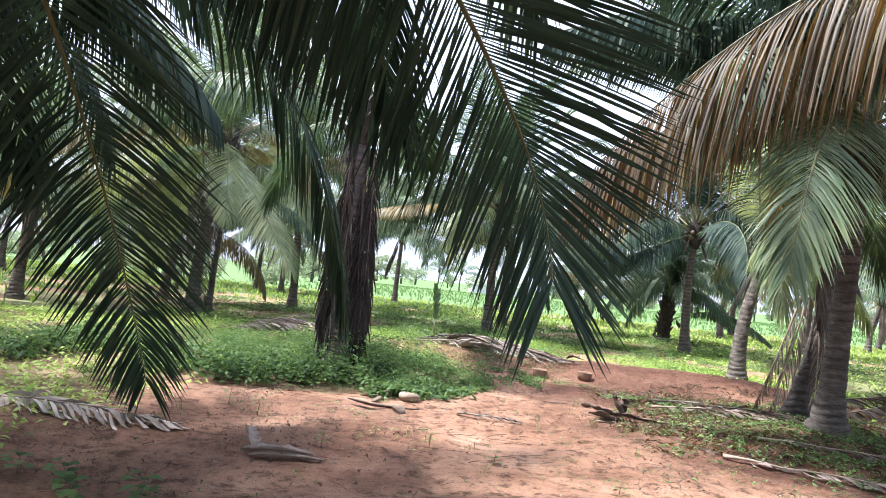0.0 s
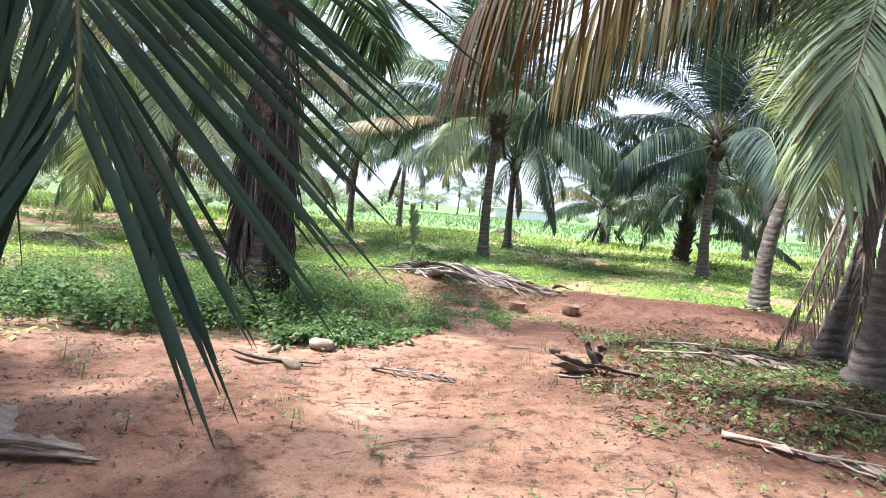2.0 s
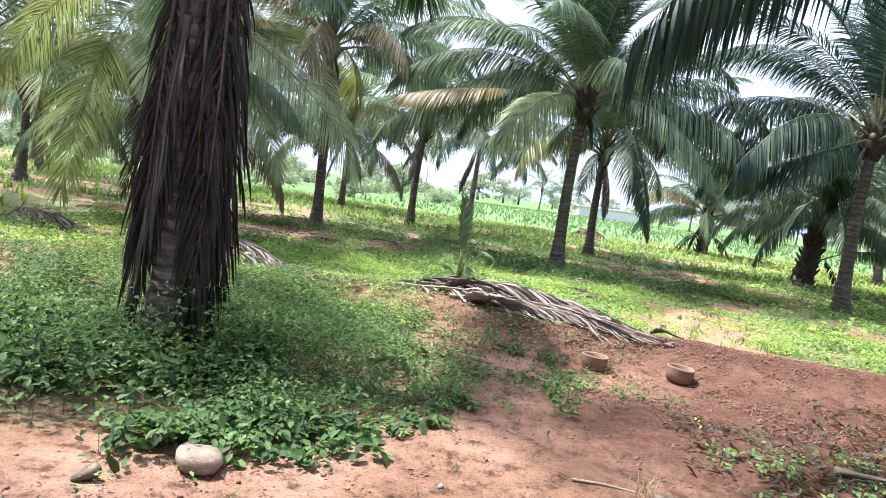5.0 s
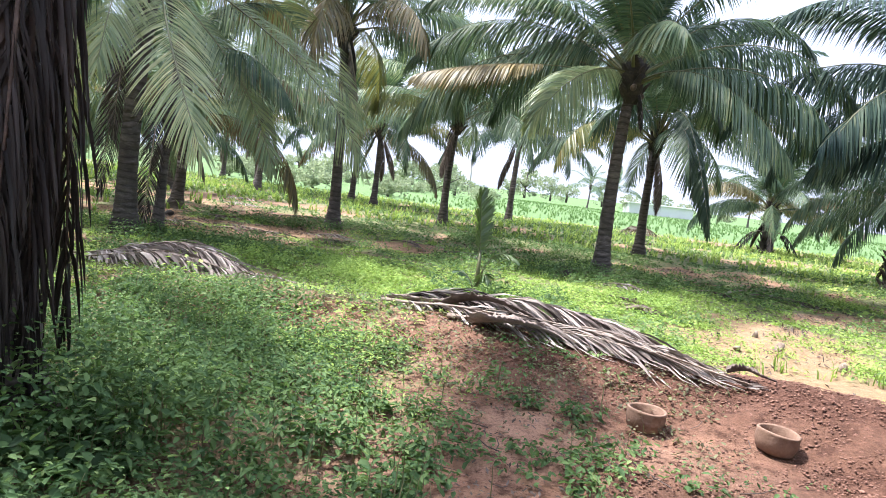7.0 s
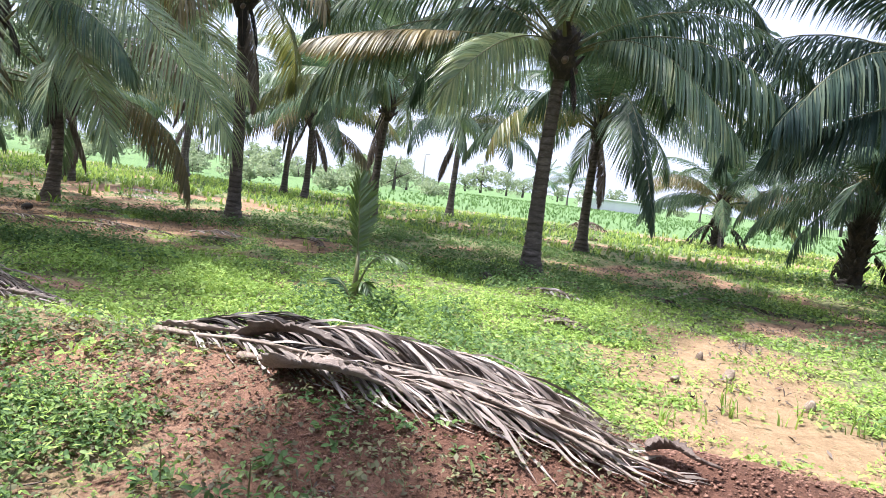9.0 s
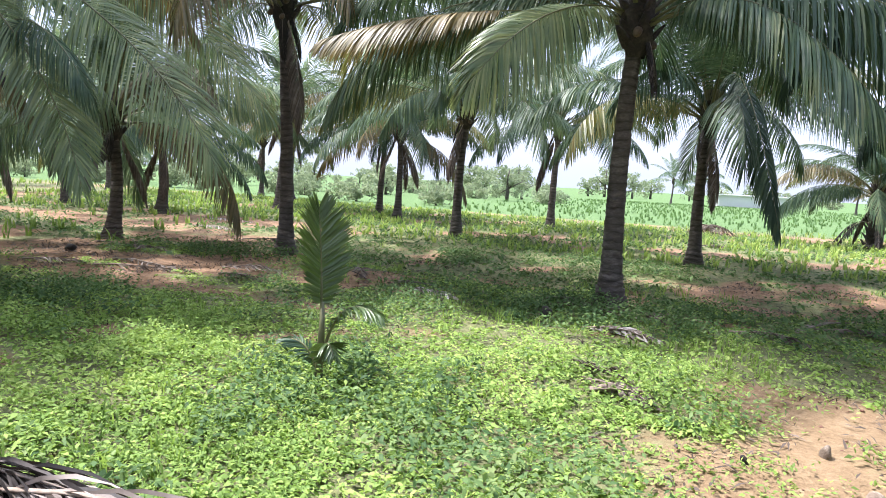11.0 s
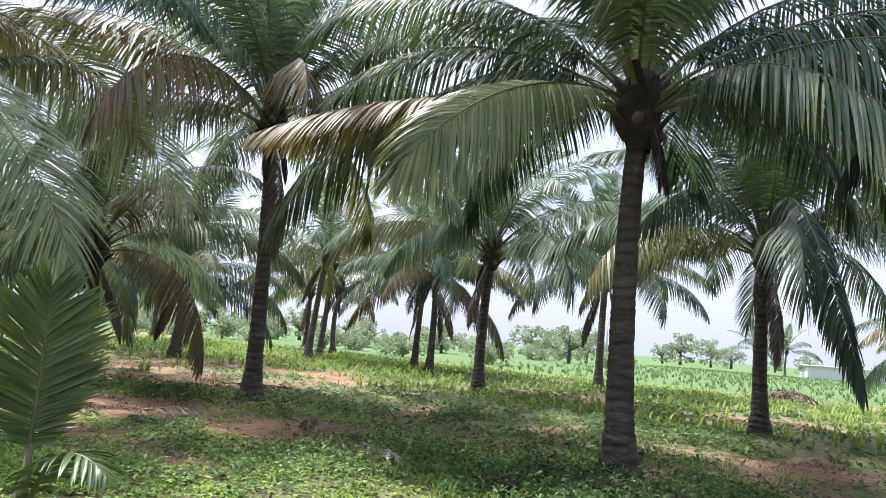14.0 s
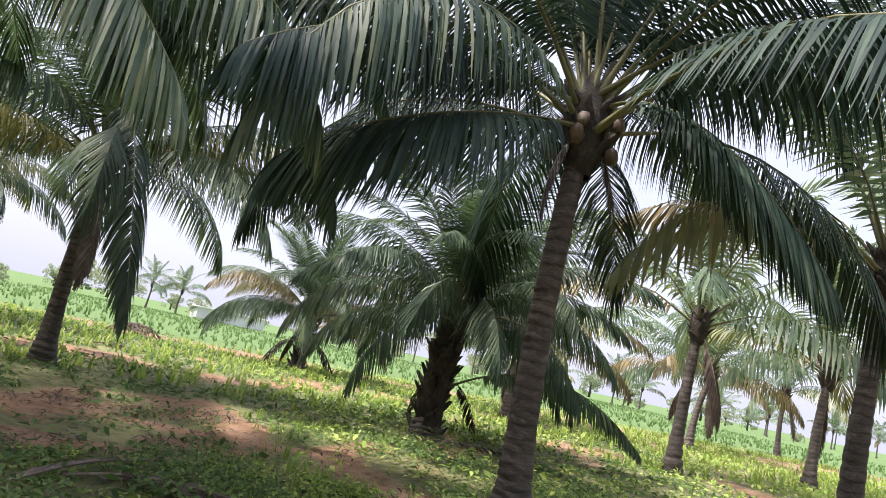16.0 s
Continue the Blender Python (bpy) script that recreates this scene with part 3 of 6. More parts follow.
def palm(x, y, h, lean=(0, 0), radius=0.145, fronds=22, scale=1.0, nuts=0, hanging=1, yellow=0.2, seed=None, label=None, skip=None, group="coconut palms of the grove", far=False, oldest=5.4, green=None):
    """A coconut palm: stem, leaf bases, fronds of all ages round the crown, nuts."""
    PALM_COUNT[0] += 1
    seed = PALM_COUNT[0] * 17 if seed is None else seed
    rnd = random.Random(seed)
    ob = thing("coconut_palm", label or PALM_LABELS[seed % 3], "palm tree", x, y, group=group)
    part("trunk", trunk_mesh(h, lean, radius, seed, sides=8 if far else 16, ring=2.0 if far else 1.0), None, ob)
    cb = part("crown_base", CROWN_BASES[seed % 2], None, ob, "dark fibrous leaf bases under the crown")
    cb.location = (lean[0], lean[1], h + 0.1)
    cb.rotation_euler = (0, 0, rnd.uniform(0, 6))
    wide = min(1.0, 0.5 + 0.5 * radius / 0.15) * (0.5 if radius < 0.09 else 0.95)
    cb.scale = (wide * 1.1, wide * 1.1, 0.8 if radius >= 0.09 else 0.45)
    az = rnd.uniform(0, 6.28)
    fronds += 0 if far or radius < 0.1 else 2
    for k in range(fronds):
        az += 2.39996 + rnd.uniform(-0.18, 0.18)
        f = k / max(fronds - 1, 1)
        age = min(7, int(f ** 0.95 * oldest + rnd.uniform(0, 0.5)))
        if skip and skip(az % 6.28318, age):
            continue
        leaf, lab = green or LEAF, ""
        if age >= 4 and rnd.random() < yellow * 1.6:
            leaf, lab = (LEAF_YELLOW, "yellowing frond") if rnd.random() < 0.5 else (LEAF_OCHRE, "ochre-brown ageing frond")
        elif age == 7 and rnd.random() < 0.3:
            leaf, lab = LEAF_BROWNING, "browning old frond"
        fr = add_frond(ob, h + 0.42 - 0.5 * f, age, az, scale * rnd.uniform(0.9, 1.08), leaf, STALK, rnd, lab, far)
        fr.location.x += lean[0]
        fr.location.y += lean[1]
    for k in range(0 if far else 2):
        fr = add_frond(ob, h + 0.05, 8, rnd.uniform(0, 6.28), scale * rnd.uniform(0.25, 0.38), LEAF_SKIRT, STALK_DRY, rnd, "dark dead frond stub under the crown")
        fr.location.x += lean[0]
        fr.location.y += lean[1]
    for k in range(hanging):
        fr = add_frond(ob, h - 0.15, 8, rnd.uniform(0, 6.28), scale * rnd.uniform(0.6, 0.8), LEAF_DRY, STALK_DRY, rnd, "dead brown frond hanging by the trunk")
        fr.location.x += lean[0]
        fr.location.y += lean[1]
    for k in range(nuts):
        a = rnd.choice([0.3, 1.7, 2.9, 4.1, 5.2]) + rnd.uniform(-0.35, 0.35)
        rr, zz = (rnd.uniform(0.2, 0.36), rnd.uniform(-0.3, 0.15)) if nuts < 12 else (rnd.uniform(0.2, 0.55), rnd.uniform(-0.25, 0.42))
        c = new("coconut", NUT_MESH)
        c.parent = ob
        c.location = (lean[0] + rr * math.cos(a), lean[1] + rr * math.sin(a), h + zz)
        c.rotation_euler = (rnd.uniform(-0.5, 0.5), rnd.uniform(-0.5, 0.5), rnd.uniform(0, 6))
        set_material(c, rnd.choice([NUT, NUT_BROWN, NUT_BROWN, NUT_BROWN, NUT_BROWN, HUSK]) if nuts > 12 else NUT_BROWN)
        s = rnd.uniform(0.5, 0.72)
        c.scale = (s, s, s)
    return ob


# ---- ground ----
def ground_lines(fine0, fine1, step, far0, far1, growth):
    v = list(np.arange(fine0, fine1 + 1e-6, step))
    s = step
    while v[-1] < far1:
        s *= growth
        v.append(v[-1] + s)
    s = step
    while v[0] > far0:
        s *= growth
        v.insert(0, v[0] - s)
    return np.array(v)


gx = ground_lines(-9, 9, 0.19, -2600, 2600, 1.12)
gy = ground_lines(-2, 26, 0.19, -600, 4200, 1.10)
GX, GY = np.meshgrid(gx, gy, indexing="ij")
gz = height(GX, GY)
rg = np.random.RandomState(5)
red = red_and_shade(GX, GY)
gz = gz + rg.normal(0, 0.012, GX.shape) * red + rg.normal(0, 0.004, GX.shape)
gi, gj = np.meshgrid(np.arange(len(gx) - 1), np.arange(len(gy) - 1), indexing="ij")
ny = len(gy)
gq = np.stack([gi * ny + gj, (gi + 1) * ny + gj, (gi + 1) * ny + gj + 1, gi * ny + gj + 1], -1).reshape(-1, 4)
ground_me = mesh_from("ground", np.stack([GX, GY, gz], -1).reshape(-1, 3), gq)
attr = ground_me.color_attributes.new("earth", "FLOAT_COLOR", "POINT")
far_field = smooth(45.5, 48, GY)
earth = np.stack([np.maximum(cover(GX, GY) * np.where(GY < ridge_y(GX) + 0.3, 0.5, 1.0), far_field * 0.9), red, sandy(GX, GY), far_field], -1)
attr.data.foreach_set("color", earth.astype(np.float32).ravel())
gm, nt, bs = material("earth")
at = nt.nodes.new("ShaderNodeAttribute")
at.attribute_name = "earth"
sepa = nt.nodes.new("ShaderNodeSeparateColor")
nt.links.new(at.outputs["Color"], sepa.inputs[0])
n_big = noise_node(nt, 0.9, 6, 0.62)
n_mid = noise_node(nt, 7.0, 5, 0.7)
n_fine = noise_node(nt, 60.0, 4, 0.75)
soil = ramp(nt, n_big, [(0.32, (0.16, 0.084, 0.054)), (0.46, (0.30, 0.172, 0.116)), (0.56, (0.36, 0.217, 0.152)), (0.72, (0.46, 0.30, 0.22))])
specks = ramp(nt, n_mid, [(0.36, (0.3, 0.27, 0.25)), (0.47, (0.86, 0.84, 0.83)), (0.68, (1.14, 1.12, 1.1))])
soil = mix(nt, 1.0, soil, specks, "MULTIPLY")
grain = ramp(nt, n_fine, [(0.34, (0.45, 0.42, 0.4)), (0.46, (0.95, 0.95, 0.95)), (0.7, (1.15, 1.13, 1.1))])
soil = mix(nt, 1.0, soil, grain, "MULTIPLY")
n_crumb = noise_node(nt, 26.0, 6, 0.75)
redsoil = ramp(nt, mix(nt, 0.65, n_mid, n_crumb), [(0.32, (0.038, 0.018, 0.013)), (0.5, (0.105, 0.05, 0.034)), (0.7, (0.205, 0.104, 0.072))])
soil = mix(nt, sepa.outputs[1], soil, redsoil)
sand = ramp(nt, mix(nt, 0.5, n_mid, n_crumb), [(0.3, (0.15, 0.096, 0.055)), (0.5, (0.30, 0.205, 0.118)), (0.72, (0.43, 0.315, 0.2))])
soil = mix(nt, sepa.outputs[2], soil, sand)
mould = ramp(nt, n_mid, [(0.3, (0.10, 0.10, 0.055)), (0.5, (0.17, 0.18, 0.085)), (0.75, (0.28, 0.27, 0.13))])
field = ramp(nt, n_mid, [(0.3, (0.07, 0.125, 0.045)), (0.5, (0.10, 0.165, 0.06)), (0.75, (0.14, 0.21, 0.08))])
mould = mix(nt, at.outputs["Alpha"], mould, field)
edge = nt.nodes.new("ShaderNodeMath")
edge.operation = "MULTIPLY_ADD"
nt.links.new(n_mid, edge.inputs[0])
edge.inputs[1].default_value, edge.inputs[2].default_value = 1.2, -0.6
edge2 = nt.nodes.new("ShaderNodeMath")
edge2.operation, edge2.use_clamp = "ADD", True
nt.links.new(edge.outputs[0], edge2.inputs[0])
nt.links.new(sepa.outputs[0], edge2.inputs[1])
grown = ramp(nt, edge2.outputs[0], [(0.3, (0, 0, 0)), (0.75, (1, 1, 1))])
nt.links.new(mix(nt, grown, soil, mould), bs.inputs["Base Color"])
bs.inputs["Roughness"].default_value = 0.95
bs.inputs["Specular IOR Level"].default_value = 0.2
hgt = mix(nt, 0.4, mix(nt, 0.5, n_mid, n_crumb), n_fine)
bump(nt, bs, hgt, 1.0, 0.05)
ground_me.materials.append(gm)
tagged(new("ground", ground_me), "red earth with patchy weeds, a low bank and green fields beyond", "ground", kind="structure")


# ---- growth on the ground ----
def scatter(n, x0, x1, y0, y1, density, seed):
    r = np.random.RandomState(seed)
    x, y = r.uniform(x0, x1, n), r.uniform(y0, y1, n)
    keep = r.rand(n) < density(x, y)
    return x[keep], y[keep], r


def leafy_plants(name, x, y, r, per, tall, leaf, mat, label, category="weeds", shape=0.55, spread=0.10, fold=False):
    """Many small broad-leaved weeds, as one piece of growth."""
    n = len(x)
    tall = tall if isinstance(tall, np.ndarray) else np.full(n, tall)
    tall = tall * r.uniform(0.5, 1.25, n)
    z = height(x, y)
    px, py, pz = (np.repeat(v, per) for v in (x, y, z))
    th = np.repeat(tall, per)
    m = n * per
    u = np.clip((np.floor(r.rand(m) ** 0.75 * 4) + 0.75 + 0.16 * r.normal(size=m)) / 4, 0.02, 1.1)
    a = r.uniform(0, 2 * math.pi, m)
    rad = spread * (0.35 + 0.9 * r.rand(m)) * (0.5 + np.sqrt(np.maximum(th, 0.03)) * 1.2)
    c = np.stack([px + rad * np.cos(a), py + rad * np.sin(a), pz + 0.012 + th * u], -1)
    L = leaf * r.uniform(0.6, 1.35, m) * (0.7 + 0.6 * (1 - u))
    ang = a + r.normal(0, 0.7, m)
    tilt = r.normal(-0.15, 0.38, m)
    d = np.stack([np.cos(ang) * np.cos(tilt), np.sin(ang) * np.cos(tilt), np.sin(tilt)], -1)
    w = unit(np.cross(d, np.array([0, 0, 1.0])) + 0.35 * r.normal(size=(m, 3)))
    up = np.cross(w, d)
    Lh = L[:, None]
    A = c - d * Lh * 0.5
    B = c + w * Lh * shape * 0.5 + up * Lh * 0.08 - d * Lh * 0.05
    C = c + d * Lh * 0.55 - up * Lh * 0.06
    E = c - w * Lh * shape * 0.5 + up * Lh * 0.08 - d * Lh * 0.05
    if fold:
        B2, E2 = B + d * Lh * 0.42 - w * Lh * shape * 0.14, E + d * Lh * 0.42 + w * Lh * shape * 0.14
        v = np.stack([A, B + up * Lh * 0.06, B2 + up * Lh * 0.03, C, E2 + up * Lh * 0.03, E + up * Lh * 0.06], 1).reshape(-1, 3)
        q = (np.arange(m)[:, None, None] * 6 + np.array([[0, 1, 2, 3], [0, 3, 4, 5]])).reshape(-1, 4)
    else:
        v = np.stack([A, B, C, E], 1).reshape(-1, 3)
        q = np.arange(m * 4).reshape(-1, 4)
    me = mesh_from(name, v, q, mat, flat=True)
    return tagged(new(name, me), label, category, kind="stuff")


def blades(name, x, y, r, per, tall, width, mat, label, category="grass", lean=0.5, zfun=height):
    n = len(x)
    z = zfun(x, y)
    px, py, pz = (np.repeat(v, per) for v in (x, y, z))
    m = n * per
    a = r.uniform(0, 2 * math.pi, m)
    h = tall * r.uniform(0.45, 1.2, m)
    base = np.stack([px + r.normal(0, 0.03, m), py + r.normal(0, 0.03, m), pz - 0.01], -1)
    out = np.stack([np.cos(a), np.sin(a), np.zeros(m)], -1)
    side = np.stack([-np.sin(a), np.cos(a), np.zeros(m)], -1) * (width * r.uniform(0.7, 1.3, m))[:, None]
    mid = base + out * (h * lean * 0.25)[:, None] + np.array([0, 0, 1.0]) * (h * 0.6)[:, None]
    tip = base + out * (h * lean)[:, None] + np.array([0, 0, 1.0]) * (h * 0.95)[:, None]
    v = np.stack([base - side * 0.5, base + side * 0.5, mid + side * 0.4, tip, mid - side * 0.4], 1).reshape(-1, 3)
    k = np.arange(m)[:, None] * 5
    me = bpy.data.meshes.new(name)
    quads = (k + np.array([[0, 1, 2, 4]])).tolist()
    tris = (k + np.array([[4, 2, 3]])).tolist()
    me.from_pydata(v.tolist(), [], quads + tris)
    me.shade_smooth()
    me.materials.append(mat)
    return tagged(new(name, me), label, category, kind="stuff")


x, y, r = scatter(8000, -7, 2.6, 6.6, 12.8, lambda a, b: (0.35 + 0.65 * smooth(8.8, 9.8, b - 0.3 * np.maximum(a, 0))) * (1 - 0.7 * smooth(11.2, 12.4, b)) * weed_zone(a, b) ** 1.5 * np.where(a > 0.3, 0.3, 0.7) * np.where(b > 10.8, 0.7, 1.0) * (0.12 + 0.88 * (wavy(a, b, 2.6, 30) > -0.1)), 21)
tall = 0.17 + 0.42 * np.exp(-(((x + 1.9) / 2.3) ** 2 + ((y - 9.4) / 1.6) ** 2)) + 0.12 * wavy(x, y, 2.4, 31)
tall = np.where(x > 0.4, 0.09, tall)
blades("weed_stems", x, y, r, 1, 0.34, 0.007, STALK, "thin green stems of the knee-high weeds", "weeds", lean=0.2)
leafy_plants("tall_weeds", x, y, r, 26, np.clip(tall, 0.06, 0.6), 0.05, WEED, "knee-high broad-leaved green weeds round a palm foot", spread=0.10, fold=True)
# sunlit weed tops, their light put in by the brighter leaf colour
x, y, r = scatter(3400, -7, 1.2, 7.6, 12.6, lambda a, b: weed_zone(a, b) ** 1.2 * smooth(-0.1, 0.7, wavy(a, b, 2.0, 145)) * smooth(1.2, -0.4, a) * (0.12 + 0.88 * smooth(9.3, 10.6, b)), 144)
leafy_plants("tall_weeds", x, y, r, 18, np.clip(0.36 + 0.26 * wavy(x, y, 1.8, 146), 0.12, 0.7), 0.032, GRASS, "slender weeds coloured sunlit light green rising among darker ones", shape=0.4, spread=0.07)
x, y, r = scatter(9000, -3.2, 2.7, 8.6, 13.0, lambda a, b: smooth(2.6, -0.2, a + 0.5 * wavy(a, b, 1.9, 141)) * smooth(-0.45, 0.5, wavy(a, b, 1.7, 142) + 0.5 * wavy(a, b, 4.2, 143) + 0.25) * smooth(8.7, 9.6, b - 0.35 * np.maximum(a, 0)) * smooth(13.0, 12.5, b) * (1 - blob(a, b, 0.45, 11.5, 0.55, 0.28)) * (0.28 + 0.5 * smooth(0.8, -1.0, a)), 140)
leafy_plants("creeping_weeds", x, y, r, 13, 0.05 + 0.12 * smooth(1.2, -1.0, x), 0.042, WEED, "dark green creeping weeds over the foot of the bank", spread=0.12, fold=True)

x, y, r = scatter(2400, -6, 1.6, 7.0, 10.6, lambda a, b: smooth(0.05, 0.5, weed_zone(a, b)) * smooth(10.4, 9.0, b - 0.35 * np.maximum(a, 0)) * smooth(-0.1, 0.5, wavy(a, b, 2.1, 151) + 0.1) * smooth(1.6, 0.4, a), 150)
leafy_plants("broad_leaved_weeds", x, y, r, 12, 0.08 + 0.22 * smooth(0.4, -1.6, x), 0.082, WEED, "dark green weeds with broad oval leaves along the track", shape=0.72, spread=0.15, fold=True)


def clumpy(a, b, seed=33):
    return smooth(0.0, 0.9, wavy(a, b, 1.5, seed) + 0.4 * wavy(a, b, 3.4, seed + 1))


x, y, r = scatter(11000, -9, 9, 12.3, 22.5, lambda a, b: np.clip(cover(a, b) - 0.15, 0, 1) * (b > ridge_y(a) - 0.9 * (a < 0.6)), 22)
leafy_plants("ground_cover", x, y, r, 9, 0.035 + 0.12 * clumpy(x, y), 0.06, GRASS, "low bright green creeping weeds on sandy ground", spread=0.13)
x, y, r = scatter(9000, -4.0, 4.6, 13.4, 19.0, lambda a, b: smooth(0.2, 0.8, cover(a, b)) * smooth(19.0, 17.0, b) * (0.35 + 0.65 * smooth(-0.5, 0.4, wavy(a, b, 2.3, 66))), 64)
leafy_plants("ground_cover", x, y, r, 14, 0.05 + 0.24 * clumpy(x, y, 65), 0.046, GRASS, "dense bright green leafy weeds on open ground", spread=0.11)
x, y, r = scatter(5200, 1.6, 6.5, 13.6, 20, lambda a, b: 0.6 * (1 - cover(a, b)) * smooth(-0.4, 0.6, wavy(a, b, 2.2, 66)), 67)
leafy_plants("sparse_weeds", x, y, r, 6, 0.05, 0.04, GRASS, "thin creeping weeds over bare sandy ground", spread=0.09)
x, y, r = scatter(15000, -9, 9, 14.0, 26, lambda a, b: np.clip(cover(a, b) - 0.15, 0, 1) * np.clip(2.2 * clumpy(a, b, 36), 0, 1), 62)
leafy_plants("bushy_weeds", x, y, r, 12, 0.07 + 0.2 * clumpy(x, y, 36), 0.06, WEED, "green weed clumps among the creeping cover", spread=0.14)
x, y, r = scatter(7500, -6, 2.4, 9.6, 13.9, lambda a, b: np.exp(-((b - ridge_y(a) + 0.4) / 0.95) ** 2) * 0.6, 63)
leafy_plants("bank_litter", x, y, r, 9, 0.06, 0.036, WITHERED, "brown withered leaves lying over the bank", "leaf litter", spread=0.14)

x, y, r = scatter(4200, -8.5, 4, 15.5, 24, lambda a, b: np.maximum(np.maximum(blob(a, b, 0.3, 20.6, 1.5, 0.8), blob(a, b, -4.9, 16.9, 1.3, 0.8)), np.maximum(blob(a, b, -6.4, 22.0, 1.3, 0.6), np.maximum(blob(a, b, -0.2, 16.2, 0.9, 0.7), blob(a, b, 1.9, 21.2, 0.8, 0.5)))), 23)
leafy_plants("weed_clumps", x, y, r, 20, 0.26, 0.065, WEED, "bushy green weed clumps beside palm feet", spread=0.14)

x, y, r = scatter(16000, -26, 16, 21, 46, lambda a, b: np.clip(cover(a, b) - 0.2, 0, 1) * 0.9, 24)
leafy_plants("grove_weeds", x, y, r, 7, 0.06 + 0.24 * smooth(0, 0.9, wavy(x, y, 0.8, 35)), 0.11, WEED, "green undergrowth between the palm rows", spread=0.3)

x, y, r = scatter(5200, -3, 6.6, 3.0, 12.8, lambda a, b: np.clip(cover(a, b) - weed_zone(a, b), 0, 1) ** 1.5 * 0.75, 25)
leafy_plants("sparse_weeds", x, y, r, 10, 0.07, 0.03, WEED, "sparse small weeds creeping over red soil", spread=0.09)

x, y, r = scatter(3400, -3.5, 6, 2.4, 11.5, lambda a, b: smooth(0.15, 0.9, wavy(a, b, 1.5, 71) + 0.5 * wavy(a, b, 4.0, 72)) * (1 - weed_zone(a, b)) * 0.7, 70)
leafy_plants("sparse_weeds", x, y, r, 6, 0.035 + 0.06 * clumpy(x, y, 73), 0.024, WEED, "little weeds in loose patches on the red track", spread=0.08)
x, y, r = scatter(9000, -11, 7, 14.4, 26, lambda a, b: (1 - cover(a, b)) ** 1.5 * (1 - 0.8 * blob(a, b, 3.4, 15.4, 1.8, 2.0)) * (0.15 + 0.85 * smooth(-0.2, 0.6, wavy(a, b, 1.3, 161) + 0.5 * wavy(a, b, 4.0, 162))), 160)
leafy_plants("leaf_litter", x, y, r, 5, 0.015, 0.11, LEAF_DRY, "brown leaf litter and twigs on bare strips of the grove", "leaf litter", shape=0.16, spread=0.16)
x, y, r = scatter(2600, 2.6, 7.2, 5.4, 11.2, lambda a, b: np.clip(blob(a, b, 5.0, 8.4, 1.9, 2.2) + 0.3 * wavy(a, b, 2.6, 83), 0, 1) * 0.8, 84)
leafy_plants("sparse_weeds", x, y, r, 7, 0.05 + 0.05 * clumpy(x, y, 85), 0.05, WEED, "low green weeds round the palm feet by the track", spread=0.1)
x, y, r = scatter(3000, 2.4, 7.2, 5.2, 11.8, lambda a, b: np.clip(np.maximum(blob(a, b, 4.8, 9.0, 2.0, 2.4), blob(a, b, 3.6, 7.3, 1.0, 1.0)) + 0.4 * wavy(a, b, 2.0, 86), 0, 1) * 0.8, 87)
leafy_plants("leaf_litter", x, y, r, 8, 0.02, 0.075, LEAF_BROWNING, "dark brown leaf litter round the palm feet by the track", "leaf litter", shape=0.3, spread=0.16)
x, y, r = scatter(300, -3.5, 6, 2.4, 11.5, lambda a, b: smooth(0.0, 0.9, wavy(a, b, 1.1, 75)) * (1 - weed_zone(a, b)), 74)
blades("dry_grass", x, y, r, 9, 0.14, 0.006, STALK_DRY_LEAF, "thin dry grass stalks on the red track", lean=0.8)
x, y, r = scatter(5000, -60, -9, 4, 46, lambda a, b: 0.2 + 0.8 * smooth(-0.2, 0.8, wavy(a, b, 0.5, 77)) * (a < -12), 76)
blades("far_grass", x, y, r, 4, 0.3, 0.05, GRASS, "rough green grass between the outer palms")

x, y, r = scatter(7000, -16, -2.6, 2.0, 16, lambda a, b: cover(a, b) * (1 - weed_zone(a, b)) * (b < ridge_y(a) + 1.0), 26)
leafy_plants("side_weeds", x, y, r, 6, 0.05 + 0.2 * clumpy(x, y, 38), 0.08, GRASS, "bright green weeds beyond the bare track", spread=0.2)
x, y, r = scatter(4500, 5.6, 34, 8, 46, lambda a, b: np.clip(cover(a, b), 0, 1) * 0.9, 27)
leafy_plants("side_weeds", x, y, r, 8, 0.16, 0.12, GRASS, "low green weeds under the outer palms", spread=0.3)

x, y, r = scatter(6000, -8, 9, 13, 30, lambda a, b: np.clip(cover(a, b), 0, 1) * smooth(0.1, 0.8, wavy(a, b, 0.9, 41)), 28)
blades("grass_tufts", x, y, r, 7, 0.17, 0.012, GRASS, "thin bright green grass among the weeds")
x, y, r = scatter(7000, -30, 40, 28, 46, lambda a, b: np.clip(cover(a, b), 0, 1), 29)
blades("far_grass", x, y, r, 4, 0.26, 0.05, GRASS, "thick green grass at the edge of the grove")


def rows_density(a, b):
    return (0.35 + 0.65 * (np.sin(b * 2 * math.pi / 1.6 + 0.25 * a) > 0)) * smooth(-16, -11, a + 0.05 * b)


x, y, r = scatter(12000, -45, 75, 47, 128, rows_density, 30)
blades("crop_rows", x, y, r, 5, 0.3, 0.06, CROP, "field of waist-high green crop in rows", "crop", lean=0.6)

